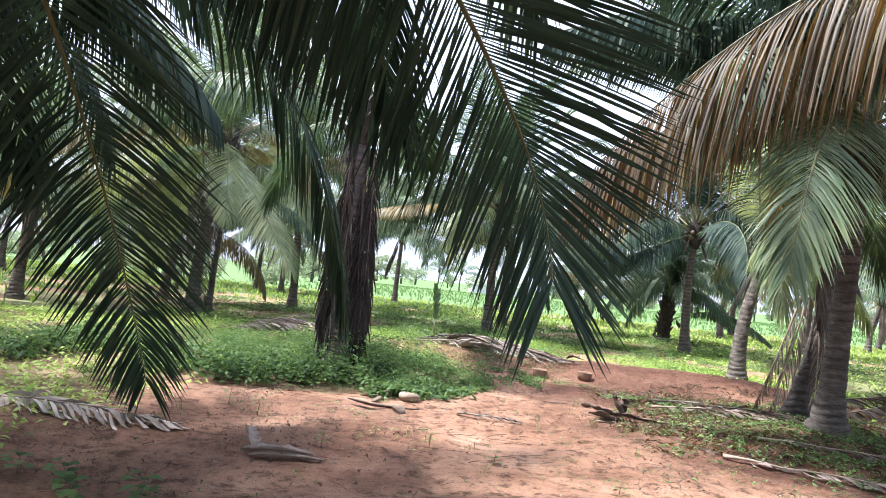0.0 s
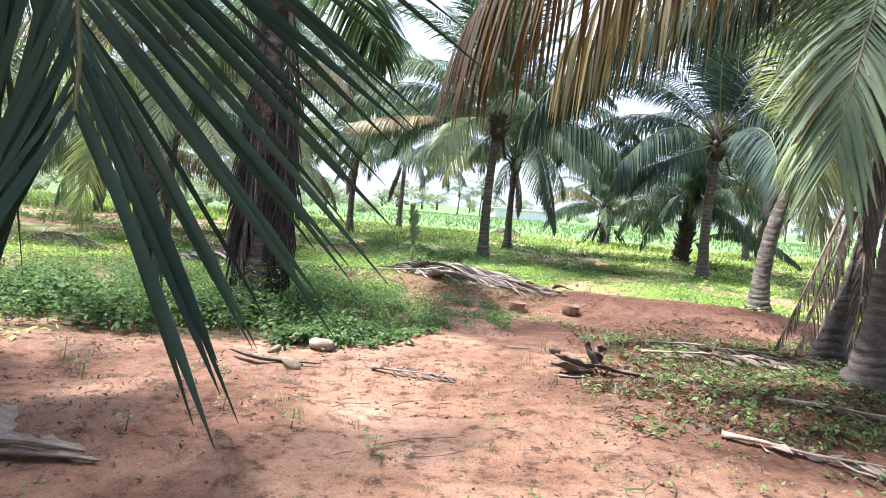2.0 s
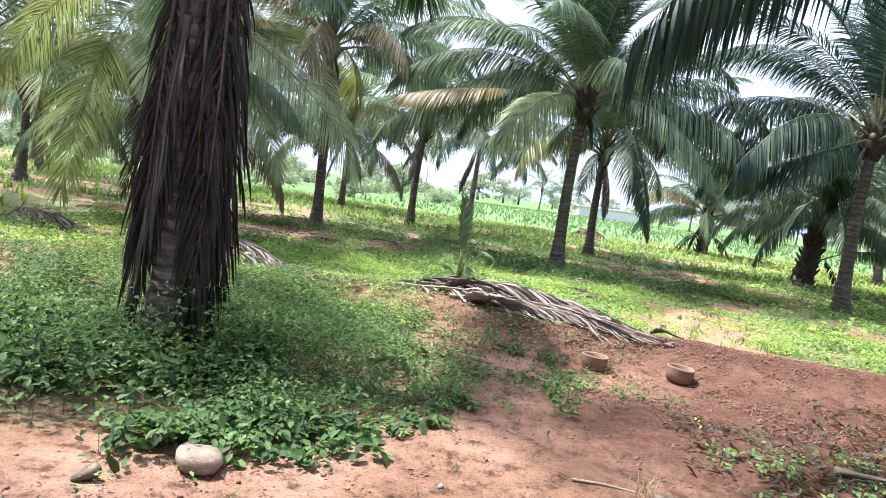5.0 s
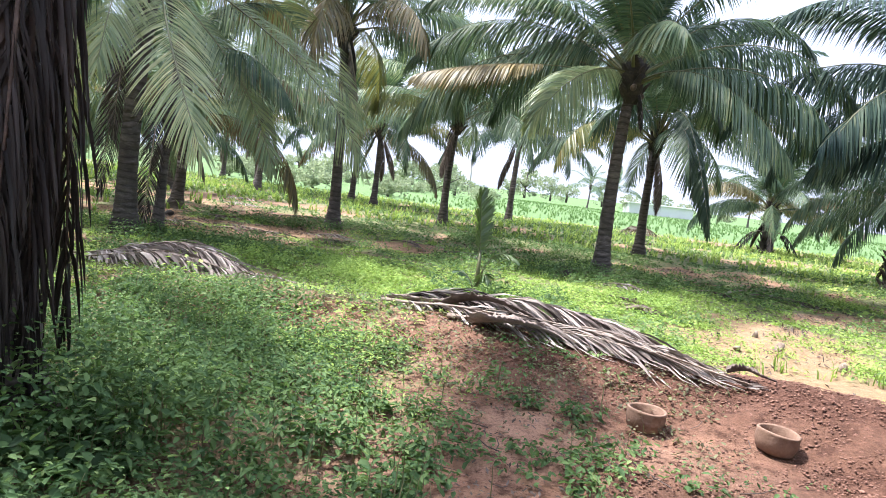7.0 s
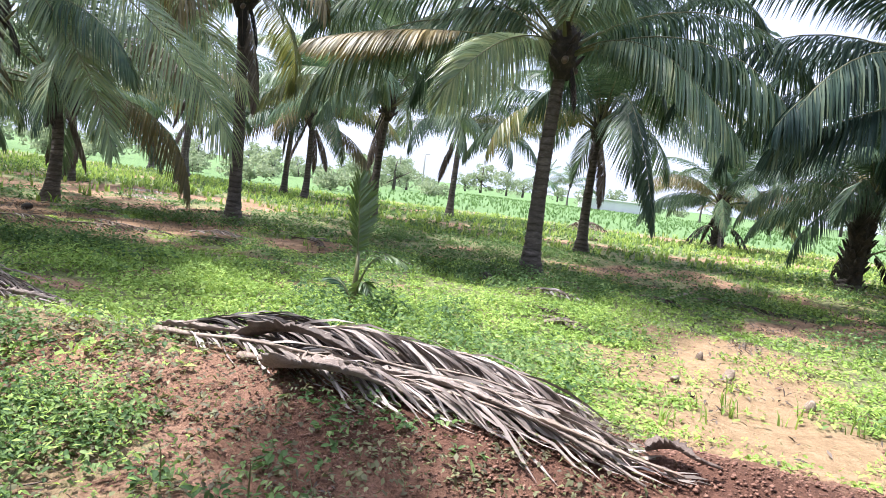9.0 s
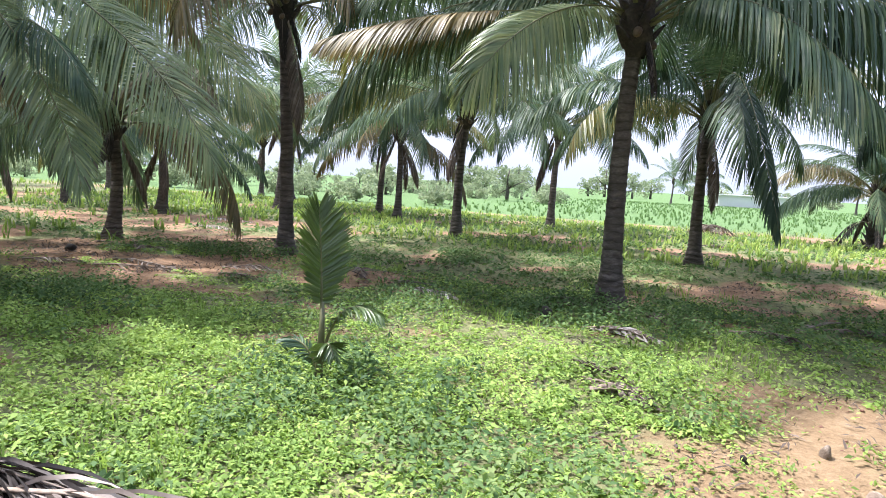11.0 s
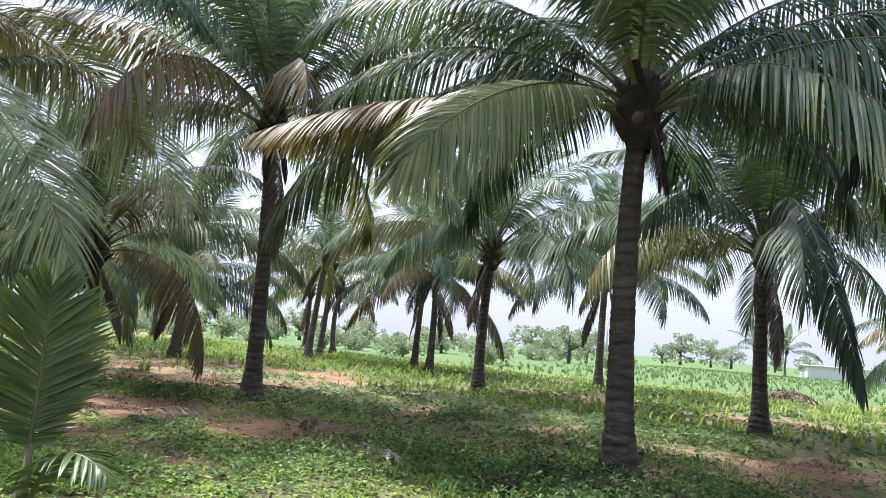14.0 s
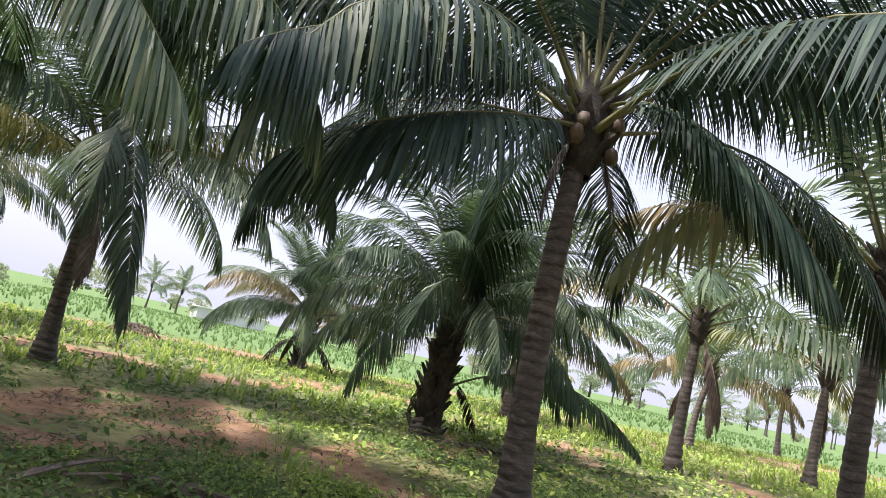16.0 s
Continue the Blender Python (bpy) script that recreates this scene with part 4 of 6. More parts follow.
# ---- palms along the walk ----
first = palm(-1.05, -1.0, 3.7, (0.1, 0.2), fronds=18, scale=1.0, seed=101, label="coconut palm beside the track with fronds hanging to the ground", skip=lambda az, age: age > 2, hanging=0, green=LEAF_SHADED)
own_frond(first, (-1.2, -0.6, 3.75), (0.9, 3.02, 2.62), (1.02, 2.65, 1.45), 215, 1.15, 0.15, 1, LEAF_SHADED, width=0.017, across=(1.0, 0.12), label="shade-darkened green frond drooping over the track", ragged=0.02, split=True)
own_frond(first, (-1.05, -0.6, 3.95), (-1.3, 2.0, 3.55), (-1.75, 4.55, 0.42), 180, 1.0, 0.5, 2, LEAF_SHADED, width=0.023, across=(1.0, 0.3), label="shade-darkened green frond hanging down to the soil", ragged=0.02, split=True)
own_frond(first, (-1.1, -0.8, 4.0), (-2.6, 1.0, 4.6), (-3.4, 3.0, 1.9), 120, 1.1, 1.2, 3, LEAF_SHADED)
own_frond(first, (-1.1, -0.9, 4.1), (-3.0, -0.4, 4.8), (-4.6, 0.4, 2.6), 110, 1.1, 1.3, 4, LEAF_SHADED, fold=False, segs=3)
own_frond(first, (-1.0, -1.1, 4.1), (-0.8, -3.0, 5.0), (-0.4, -4.8, 3.0), 110, 1.1, 1.3, 5, LEAF_SHADED, fold=False, segs=3)
own_frond(first, (-0.9, -1.0, 4.2), (0.8, -1.6, 5.4), (2.6, -2.6, 3.8), 110, 1.1, 1.3, 6, LEAF_SHADED, fold=False, segs=3)
own_frond(first, (-0.95, -0.8, 4.3), (-0.6, 0.8, 6.2), (-0.1, 3.0, 5.4), 110, 1.1, 1.3, 7, LEAF_SHADED, fold=False, segs=3)

own_frond(first, (-1.2, -0.9, 4.1), (-2.6, 1.4, 4.2), (-3.4, 3.6, 2.6), 150, 1.1, 2.2, 13, LEAF_SHADED, width=0.036, fold=False)
own_frond(first, (-1.2, -0.9, 4.1), (-2.0, 1.6, 3.9), (-2.6, 4.2, 1.9), 140, 1.1, 1.6, 11, LEAF_SHADED, width=0.034, label="shade-darkened green frond arching beside the track")
own_frond(first, (-1.0, -0.7, 4.0), (-0.3, 2.2, 3.9), (0.1, 3.6, 2.3), 140, 1.1, 1.8, 12, LEAF_SHADED, width=0.034, label="shade-darkened green frond arching over the track")
# high fronds added mostly out of view, to shade those hanging below
own_frond(first, (-1.05, -0.8, 4.2), (-1.5, 1.4, 5.7), (-1.5, 3.4, 4.3), 130, 1.1, 1.3, 8, LEAF_SHADED, fold=False, segs=3)
own_frond(first, (-0.95, -0.8, 4.2), (0.1, 1.4, 5.6), (0.7, 3.3, 4.3), 130, 1.1, 1.3, 9, LEAF_SHADED, fold=False, segs=3)
own_frond(first, (-1.1, -0.9, 4.2), (-2.2, 0.6, 5.6), (-3.2, 1.8, 4.4), 130, 1.1, 1.3, 10, LEAF_SHADED, fold=False, segs=3)
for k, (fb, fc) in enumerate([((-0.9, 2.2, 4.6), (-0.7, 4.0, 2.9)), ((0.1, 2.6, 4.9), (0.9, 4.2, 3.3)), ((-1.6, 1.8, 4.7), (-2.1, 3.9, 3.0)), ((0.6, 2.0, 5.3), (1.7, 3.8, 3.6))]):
    own_frond(first, (-1.0, -0.7, 4.1), fb, fc, 160, 1.1, 1.8, 14 + k, LEAF_SHADED, width=0.03, fold=False)
# palm added with its stem out of view, to shade the first fronds
beside = palm(-4.7, 3.4, 4.2, (0.2, 0.0), fronds=26, seed=131, hanging=0, label="added coconut palm shading the start of the track", oldest=6.0, green=LEAF_SHADED)

own_frond(beside, (-4.5, 3.5, 4.4), (-3.4, 5.0, 4.8), (-2.2, 6.2, 2.9), 150, 1.1, 3.0, 35, LEAF_SHADED, width=0.036, fold=False)
own_frond(beside, (-4.54, 3.51, 4.54), (-0.78, 4.49, 4.31), (-0.53, 5.67, 1.02), 130, 0.95, 1.4, 31, LEAF_SHADED, width=0.034, label="shade-darkened green frond hanging low over the track")

skirted = palm(-1.36, 9.76, 3.9, (-0.05, 0.0), radius=0.2, fronds=15, scale=0.9, hanging=0, seed=102, label="coconut palm wrapped in a skirt of dry hanging fronds",
               skip=lambda az, age: age >= 6 or (age >= 1 and (az > 2.5 or az < 0.4)))
skirt_rnd = random.Random(12)
for k, deg in enumerate([205, 222, 238, 250, 262, 305, 318, 332, 345, 10, 40, 75, 110, 150, 180]):
    a = radians(deg)
    c, s = math.cos(a), math.sin(a)
    top = skirt_rnd.uniform(2.3, 3.6)
    g = skirt_rnd.uniform(0.0, 0.10)
    drift = skirt_rnd.uniform(-0.16, 0.16)
    end = (-1.36 + (0.27 + g) * c - s * drift, 9.76 + (0.27 + g) * s + c * drift, skirt_rnd.uniform(0.06, 0.7))
    own_frond(skirted, (-1.36 + 0.19 * c, 9.76 + 0.19 * s, top), (-1.36 + (0.24 + 1.6 * g) * c, 9.76 + (0.24 + 1.6 * g) * s, top * 0.5), end, 44, 0.62, 6.0, 400 + k, LEAF_SKIRT, SHEATH, width=0.024,
              label="dead brown frond hanging along the trunk", fold=True, segs=4, start=0.02, ragged=0.3, mess=2.2)
own_frond(skirted, (-1.2, 9.9, 4.2), (-0.9, 11.4, 5.0), (-0.6, 12.6, 3.6), 110, 1.1, 1.3, 34, LEAF)

leaning = palm(5.2, 8.45, 3.5, (0.25, 0.1), radius=0.15, fronds=20, scale=1.0, hanging=1, seed=103, label="coconut palm with long fronds arching over the red track",
               skip=lambda az, age: age >= 5 and 0.6 < az < 3.6)
own_frond(leaning, (5.14, 8.45, 4.04), (3.41, 5.36, 3.37), (3.1, 5.04, 1.76), 140, 0.95, 1.1, 41, LEAF_LIT, width=0.026, label="pale green frond hanging straight down", split=True)
own_frond(leaning, (5.2, 8.4, 4.4), (3.6, 7.4, 5.3), (1.6, 6.6, 4.3), 160, 1.1, 3.0, 51, LEAF_SHADED, width=0.034, fold=False)
# two unseen overhead fronds, added to shade the red soil
own_frond(leaning, (5.15, 8.45, 4.25), (3.3, 7.9, 5.4), (1.3, 7.5, 4.5), 150, 1.1, 2.6, 55, LEAF_SHADED, width=0.036, fold=False)
own_frond(leaning, (5.15, 8.4, 4.3), (3.6, 7.0, 5.5), (2.0, 5.6, 4.6), 150, 1.1, 2.6, 56, LEAF_SHADED, width=0.036, fold=False)
own_frond(leaning, (5.15, 8.4, 4.1), (4.3, 7.0, 5.2), (3.1, 5.4, 4.3), 150, 1.1, 3.0, 48, LEAF_SHADED, width=0.034, fold=False)
own_frond(leaning, (5.1, 8.3, 4.1), (4.7, 6.4, 5.0), (4.4, 4.8, 3.6), 150, 1.1, 3.0, 49, LEAF_SHADED, width=0.034, fold=False)
own_frond(leaning, (5.2, 8.5, 4.3), (4.4, 8.8, 5.4), (3.2, 8.8, 4.6), 150, 1.1, 3.0, 50, LEAF_SHADED, width=0.034, fold=False)
own_frond(leaning, (5.4, 8.3, 3.9), (5.6, 6.6, 4.2), (5.4, 5.2, 1.6), 120, 1.1, 2.0, 46, LEAF_SHADED, width=0.04)

own_frond(leaning, (5.15, 8.6, 4.0), (2.6, 11.4, 4.3), (1.7, 9.2, 2.35), 100, 1.0, 7.0, 52, LEAF_SHADED, width=0.03, mess=1.3, fold=False, label="shade-darkened frond hanging in long strips above the track")
own_frond(leaning, (5.15, 8.5, 4.15), (2.9, 11.0, 4.7), (1.9, 9.6, 2.6), 100, 1.0, 7.0, 53, LEAF_SHADED, width=0.03, mess=1.3, fold=False, label="shade-darkened frond hanging in long strips above the track")
own_frond(leaning, (5.1, 8.3, 4.1), (3.2, 5.6, 4.6), (1.9, 6.2, 2.5), 76, 1.4, 6.5, 54, LEAF_OCHRE, width=0.024, mess=1.4, fold=False, label="olive-brown frond hanging over the track")

aside = palm(5.6, 2.9, 3.8, (0.0, 0.1), fronds=22, seed=132, hanging=0, label="coconut palm with a browning frond reaching over the track", skip=lambda az, age: age >= 2 and (az < 2.7 or az > 5.4), green=LEAF_SHADED)
own_frond(aside, (5.4, 3.05, 4.2), (2.65, 3.79, 4.21), (1.36, 4.88, 2.21), 120, 1.25, 4.5, 42, LEAF_BROWNING, width=0.022, label="orange-brown frond arching over the track", split=True)
own_frond(aside, (5.5, 3.1, 4.2), (4.6, 4.6, 5.0), (3.4, 5.9, 3.9), 84, 1.35, 6.0, 43, LEAF_OCHRE, width=0.026, mess=1.4, fold=False, label="olive-brown frond hanging over the track")
own_frond(aside, (5.6, 3.1, 4.2), (5.6, 5.0, 5.0), (5.0, 6.6, 3.6), 160, 1.1, 3.0, 44, LEAF_SHADED, width=0.03, fold=False)

second = palm(5.4, 9.8, 2.9, (0.55, 0.35), radius=0.12, fronds=14, scale=0.85, hanging=0, seed=104, label="leaning palm with a ragged dry skirt at its foot", skip=lambda az, age: age >= 5)
for k in range(5):
    a = k * 1.26
    c, s = math.cos(a), math.sin(a)
    own_frond(second, (5.6 + 0.15 * c, 9.9 + 0.15 * s, 1.7), (5.5 + 0.3 * c, 9.85 + 0.3 * s, 0.9), (5.3 + 0.45 * c, 9.75 + 0.45 * s, 0.06), 44, 0.4, 5.0, 60 + k, LEAF_DRY, STALK_DRY, width=0.018, mess=2.0, label="dead brown frond round the foot", fold=False, segs=3, start=0.05, ragged=0.2)

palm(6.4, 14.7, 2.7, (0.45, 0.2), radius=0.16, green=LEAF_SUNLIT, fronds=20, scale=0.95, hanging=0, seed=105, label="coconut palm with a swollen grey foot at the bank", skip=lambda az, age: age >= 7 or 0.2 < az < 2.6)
ringed = palm(0.95, 21.6, 4.0, (0.10, -0.15), oldest=5.7, radius=0.15, green=LEAF, fronds=42, scale=1.05, nuts=4, hanging=0, seed=106, yellow=0.0, skip=lambda az, age: age >= 2 and (3.0 if age < 4 else 2.0) < az < 4.3, label="coconut palm with a thick ringed trunk on weedy ground")
behind = palm(1.65, 28.8, 3.5, (0.05, 0.0), green=LEAF, fronds=32, nuts=3, seed=107)
palm(-5.2, 30.2, 3.7, (0.15, 0.0), fronds=28, nuts=3, scale=0.98, oldest=5.5, green=LEAF_LIT, seed=108)
palm(-4.3, 37.6, 3.9, (0.1, 0.0), fronds=22, nuts=3, scale=0.95, hanging=1, oldest=5.4, seed=109)
palm(7.0, 40.0, 1.9, (0.0, 0.0), radius=0.19, fronds=30, scale=0.85, hanging=2, seed=110, yellow=0.3, oldest=5.8, label="low coconut palm with dead fronds curling by its foot")
palm(8.2, 27.6, 2.2, (0.15, 0.0), radius=0.2, fronds=46, scale=0.76, hanging=0, seed=111, yellow=0.0, green=LEAF, oldest=6.3, label="stout coconut palm wrapped in old leaf bases")
nutty = palm(7.4, 21.9, 3.95, (0.0, -0.1), radius=0.15, hanging=0, yellow=0.0, skip=lambda az, age: age >= 1 and 2.3 < az < 3.1, fronds=30, nuts=9, oldest=5.6, scale=1.05, green=LEAF_SHADED, seed=112, label="coconut palm with shade-darkened crown and orange-brown nuts")
palm(-6.0, 23.0, 5.0, (-0.15, -0.1), radius=0.145, oldest=5.7, fronds=34, nuts=6, green=LEAF_LIT, scale=1.05, seed=113, label="tall coconut palm with a ringed trunk behind weeds")
laden = palm(-6.85, 16.7, 4.35, (0.55, -0.3), radius=0.17, green=LEAF_LIT, fronds=32, nuts=44, scale=0.95, seed=114, oldest=5.2, hanging=0, skip=lambda az, age: age >= 2 and 3.7 < az < 5.6, label="coconut palm heavy with clustered nuts under arching fronds")
palm(-6.6, 17.2, 3.1, (0.1, 0.1), radius=0.085, fronds=4, scale=0.6, hanging=0, seed=115, label="slim dark palm stem close beside a larger palm")
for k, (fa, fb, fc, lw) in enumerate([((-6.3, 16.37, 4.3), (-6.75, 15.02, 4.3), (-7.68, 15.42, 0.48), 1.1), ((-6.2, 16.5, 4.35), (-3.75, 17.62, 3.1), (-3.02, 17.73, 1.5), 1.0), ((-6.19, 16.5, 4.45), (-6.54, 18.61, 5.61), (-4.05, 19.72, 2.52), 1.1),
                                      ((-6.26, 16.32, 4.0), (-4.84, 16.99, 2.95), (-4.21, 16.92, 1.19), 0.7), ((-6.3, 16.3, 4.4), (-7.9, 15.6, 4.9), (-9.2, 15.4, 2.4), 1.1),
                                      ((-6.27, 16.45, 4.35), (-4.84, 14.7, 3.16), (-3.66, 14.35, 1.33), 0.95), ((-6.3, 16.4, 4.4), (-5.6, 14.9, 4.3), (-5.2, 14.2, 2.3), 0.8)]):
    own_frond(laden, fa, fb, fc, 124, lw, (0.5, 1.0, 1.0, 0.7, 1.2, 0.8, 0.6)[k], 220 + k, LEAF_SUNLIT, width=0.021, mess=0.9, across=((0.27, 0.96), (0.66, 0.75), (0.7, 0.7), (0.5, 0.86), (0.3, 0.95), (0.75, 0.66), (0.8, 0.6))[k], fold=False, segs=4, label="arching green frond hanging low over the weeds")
own_frond(ringed, (0.85, 21.45, 3.85), (-0.9, 20.2, 4.0), (-2.85, 19.6, 3.35), 150, 0.8, 1.6, 246, LEAF_OCHRE, width=0.03, mess=0.8, start=0.42, fold=False, label="ochre-brown ageing frond reaching out")
for k, (fa, fb, fc, fl) in enumerate([((-6.62, 17.1, 2.5), (-6.66, 16.98, 1.4), (-6.68, 16.92, -0.12), 0.42), ((-6.7, 16.72, 3.6), (-7.1, 16.5, 2.6), (-7.2, 16.45, 0.5), 0.5), ((-6.55, 16.5, 3.9), (-6.9, 16.35, 3.0), (-6.95, 16.4, 1.5), 0.45)]):
    own_frond(laden, fa, fb, fc, 90, fl, 1.6, 250 + k, LEAF_SKIRT, STALK_DRY, width=0.018, mess=1.5, across=(0.8, 0.6), start=0.05, fold=False, ragged=0.15, label="dry frond hanging down along the trunk")
own_frond(behind, (1.88, 28.24, 3.45), (2.19, 26.39, 5.4), (3.23, 25.08, 0.94), 110, 0.85, 3.0, 230, LEAF, fold=False, label="long dark frond hanging almost to the grass")
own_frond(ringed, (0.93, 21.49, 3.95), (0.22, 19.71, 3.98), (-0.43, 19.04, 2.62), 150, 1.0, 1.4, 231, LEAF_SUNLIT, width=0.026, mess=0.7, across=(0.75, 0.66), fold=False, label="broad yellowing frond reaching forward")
own_frond(ringed, (1.0, 21.5, 3.9), (1.3, 20.4, 5.2), (1.9, 19.0, 4.2), 120, 1.05, 2.0, 236, LEAF_LIT, width=0.034, fold=False)
own_frond(ringed, (0.9, 21.6, 3.8), (-0.6, 21.4, 5.2), (-2.2, 21.0, 3.6), 120, 1.05, 2.0, 237, LEAF_LIT, width=0.034, fold=False)
own_frond(ringed, (1.05, 21.5, 3.7), (2.4, 20.6, 4.6), (3.9, 20.0, 2.4), 130, 1.05, 2.2, 232, LEAF, width=0.03, fold=False)
own_frond(nutty, (7.3, 21.72, 3.75), (5.26, 19.91, 2.95), (4.5, 21.04, 2.45), 140, 1.05, 2.6, 233, LEAF_SHADED, width=0.03, fold=False)
own_frond(nutty, (7.5, 21.69, 4.0), (7.74, 20.49, 4.1), (8.98, 20.1, 2.45), 140, 1.0, 2.0, 234, LEAF_SHADED, width=0.03, fold=False)
own_frond(nutty, (7.27, 21.8, 4.0), (5.2, 20.96, 4.1), (4.2, 19.4, 2.6), 150, 1.0, 2.6, 238, LEAF_SHADED, width=0.03, fold=False, label="frond with pale drying tips")
own_frond(nutty, (7.4, 21.7, 4.1), (8.6, 19.6, 5.4), (10.4, 18.6, 3.6), 140, 1.1, 2.6, 239, LEAF_SHADED, width=0.03, fold=False)
palm(-10.5, 22.5, 2.6, (0.0, 0.0), radius=0.15, fronds=24, scale=0.95, seed=116, oldest=6.4, green=LEAF_LIT)
palm(-16.3, 29.3, 2.6, (0.0, 0.0), radius=0.17, fronds=22, scale=0.9, hanging=3, seed=117, oldest=6.4)
palm(-10.6, 36.5, 3.6, (0.0, 0.0), fronds=26, scale=0.95, hanging=3, seed=118, oldest=6.6, label="bushy coconut palm with fronds drooping near the ground")
palm(-12.9, 39.0, 3.8, (0.2, 0.0), fronds=22, scale=0.9, seed=119)
for px, py, ph, pl in [(-11.9, 17.0, 3.2, 0.3), (-16.4, 23.2, 3.0, 0.0), (-22.2, 30.0, 3.3, 0.2), (-30.5, 25.3, 3.6, 0.0), (-36.0, 27.0, 3.5, 0.2), (-34.0, 32.0, 3.4, 0.0), (-17.2, 37.0, 4.6, 0.5), (-19.2, 40.0, 4.4, 0.3),
                       (-26.0, 46.5, 3.6, 0.1), (-22.0, 44.5, 3.8, 0.1), (-32.0, 40.0, 3.8, 0.0), (-17.5, 16.0, 3.6, 0.1), (-24.0, 22.0, 3.4, 0.0), (-27.5, 35.0, 3.2, 0.0), (-12.5, 11.0, 3.6, -0.2), (-8.0, 4.5, 3.7, 0.1),
                       (13.4, 36.0, 2.6, 0.1), (15.0, 38.8, 2.4, 0.2), (12.3, 22.6, 3.7, 0.3), (14.5, 29.0, 3.4, 0.2), (22.4, 38.6, 3.0, 0.6), (20.5, 31.0, 3.2, 0.3), (12.0, 14.5, 3.6, 0.2), (12.6, 8.0, 3.7, 0.1), (20.0, 23.0, 3.4, 0.2),
                       (28.5, 34.0, 3.5, 0.2), (26.0, 44.0, 3.3, 0.2), (-40.0, 38.0, 3.6, 0.0), (-23.0, 13.0, 3.5, 0.1), (-31.0, 17.5, 3.5, 0.0)]:
    away = math.hypot(px, py - 15) > 13.5
    palm(px, py, ph, (pl, 0.0), radius=0.15, fronds=18, nuts=0 if away else 3, scale=1.0, hanging=1, far=away, oldest=5.4 if px > -8 else 6.0, yellow=0.3, green=LEAF_LIT)

# unseen palms added behind the start of the walk to shade the near fronds
for px, py in [(-5.2, -3.2), (1.6, -6.2), (6.2, -3.0), (-9.5, -1.5), (-2.8, -8.5), (9.5, 1.8), (4.5, -9.0), (-8.0, -7.5)]:
    palm(px, py, 3.7, (0.1, 0.1), fronds=20, hanging=0, far=True, oldest=6.2, green=LEAF_LIT)

# old leaf bases clothing the two low palms down to the ground, and their dead fronds curling out
for px, py, ph in ((8.2, 27.6, 2.1), (7.0, 40.0, 1.9)):
    low = [o for o in scene.objects if o.name.startswith("coconut_palm") and abs(o.location.x - px) < 0.01 and abs(o.location.y - py) < 0.01][0]
    for k in range(4):
        wrap = part("old_leaf_base", CROWN_BASES[k % 2], None, low, "dark old leaf bases clothing the trunk")
        wrap.location = (0.03 * k, 0, 0.45 + 0.42 * k)
        wrap.rotation_euler = (0, 0, k * 1.1)
        wrap.scale = (1.15, 1.15, 1.0)
    for k in range(6 if py > 30 else 2):
        a = 0.5 + k * 1.05
        ca, sa = math.cos(a), math.sin(a)
        own_frond(low, (px + 0.1 * ca, py + 0.1 * sa, 0.75), (px + 0.75 * ca, py + 0.75 * sa, 1.1), (px + 1.35 * ca, py + 1.35 * sa, 0.0), 26, 0.35, 3.0, 200 + k, LEAF_SKIRT, STALK_DRY, label="dead frond curling to the ground", fold=False, segs=2, start=0.35, ragged=0.4)
own_frond([o for o in scene.objects if o.name.startswith("coconut_palm") and abs(o.location.x - 8.2) < 0.01][0], (8.35, 27.5, 0.7), (10.2, 26.9, 2.0), (12.2, 27.0, 0.25), 90, 0.6, 2.8, 210, LEAF, label="low frond arching to the ground")

# ---- coconut seedling ----
seedling = thing("coconut_seedling", "young coconut seedling with one upright feathered leaf", "seedling", -0.42, 16.15)
b = seedling.location
own_frond(seedling, (b.x, b.y, b.z), (b.x + 0.02, b.y + 0.02, b.z + 0.7), (b.x - 0.08, b.y + 0.05, b.z + 1.42), 74, 0.36, 0.15, 71, LEAF_YOUNG, swept=1.0, across=(0.21, 0.98), width=0.03, lift=0.2, label="upright feathered young leaf", start=0.46, ragged=0.0, split=True)
own_frond(seedling, (b.x, b.y, b.z), (b.x + 0.1, b.y, b.z + 0.85), (b.x + 0.5, b.y + 0.08, b.z + 0.6), 26, 0.26, 0.8, 72, LEAF_YOUNG, width=0.026, lift=0.1, label="bent young leaf", start=0.45, ragged=0.0, split=True)
own_frond(seedling, (b.x, b.y, b.z), (b.x - 0.06, b.y, b.z + 0.34), (b.x - 0.26, b.y - 0.06, b.z + 0.34), 20, 0.22, 0.5, 73, LEAF, width=0.022, label="small side leaf", start=0.35, ragged=0.0, split=True)
own_frond(seedling, (b.x, b.y, b.z), (b.x + 0.05, b.y, b.z + 0.5), (b.x + 0.2, b.y - 0.1, b.z + 0.28), 16, 0.2, 0.8, 74, LEAF_YOUNG, width=0.026, label="small side leaf", start=0.35, ragged=0.0, split=True)
part("stem", tube_mesh("stem", [(0, 0, -0.05), (0.005, 0, 0.12), (0.012, 0.01, 0.4), (0.008, 0.02, 0.66)], [0.04, 0.034, 0.028, 0.014], 10, STALK), None, seedling)


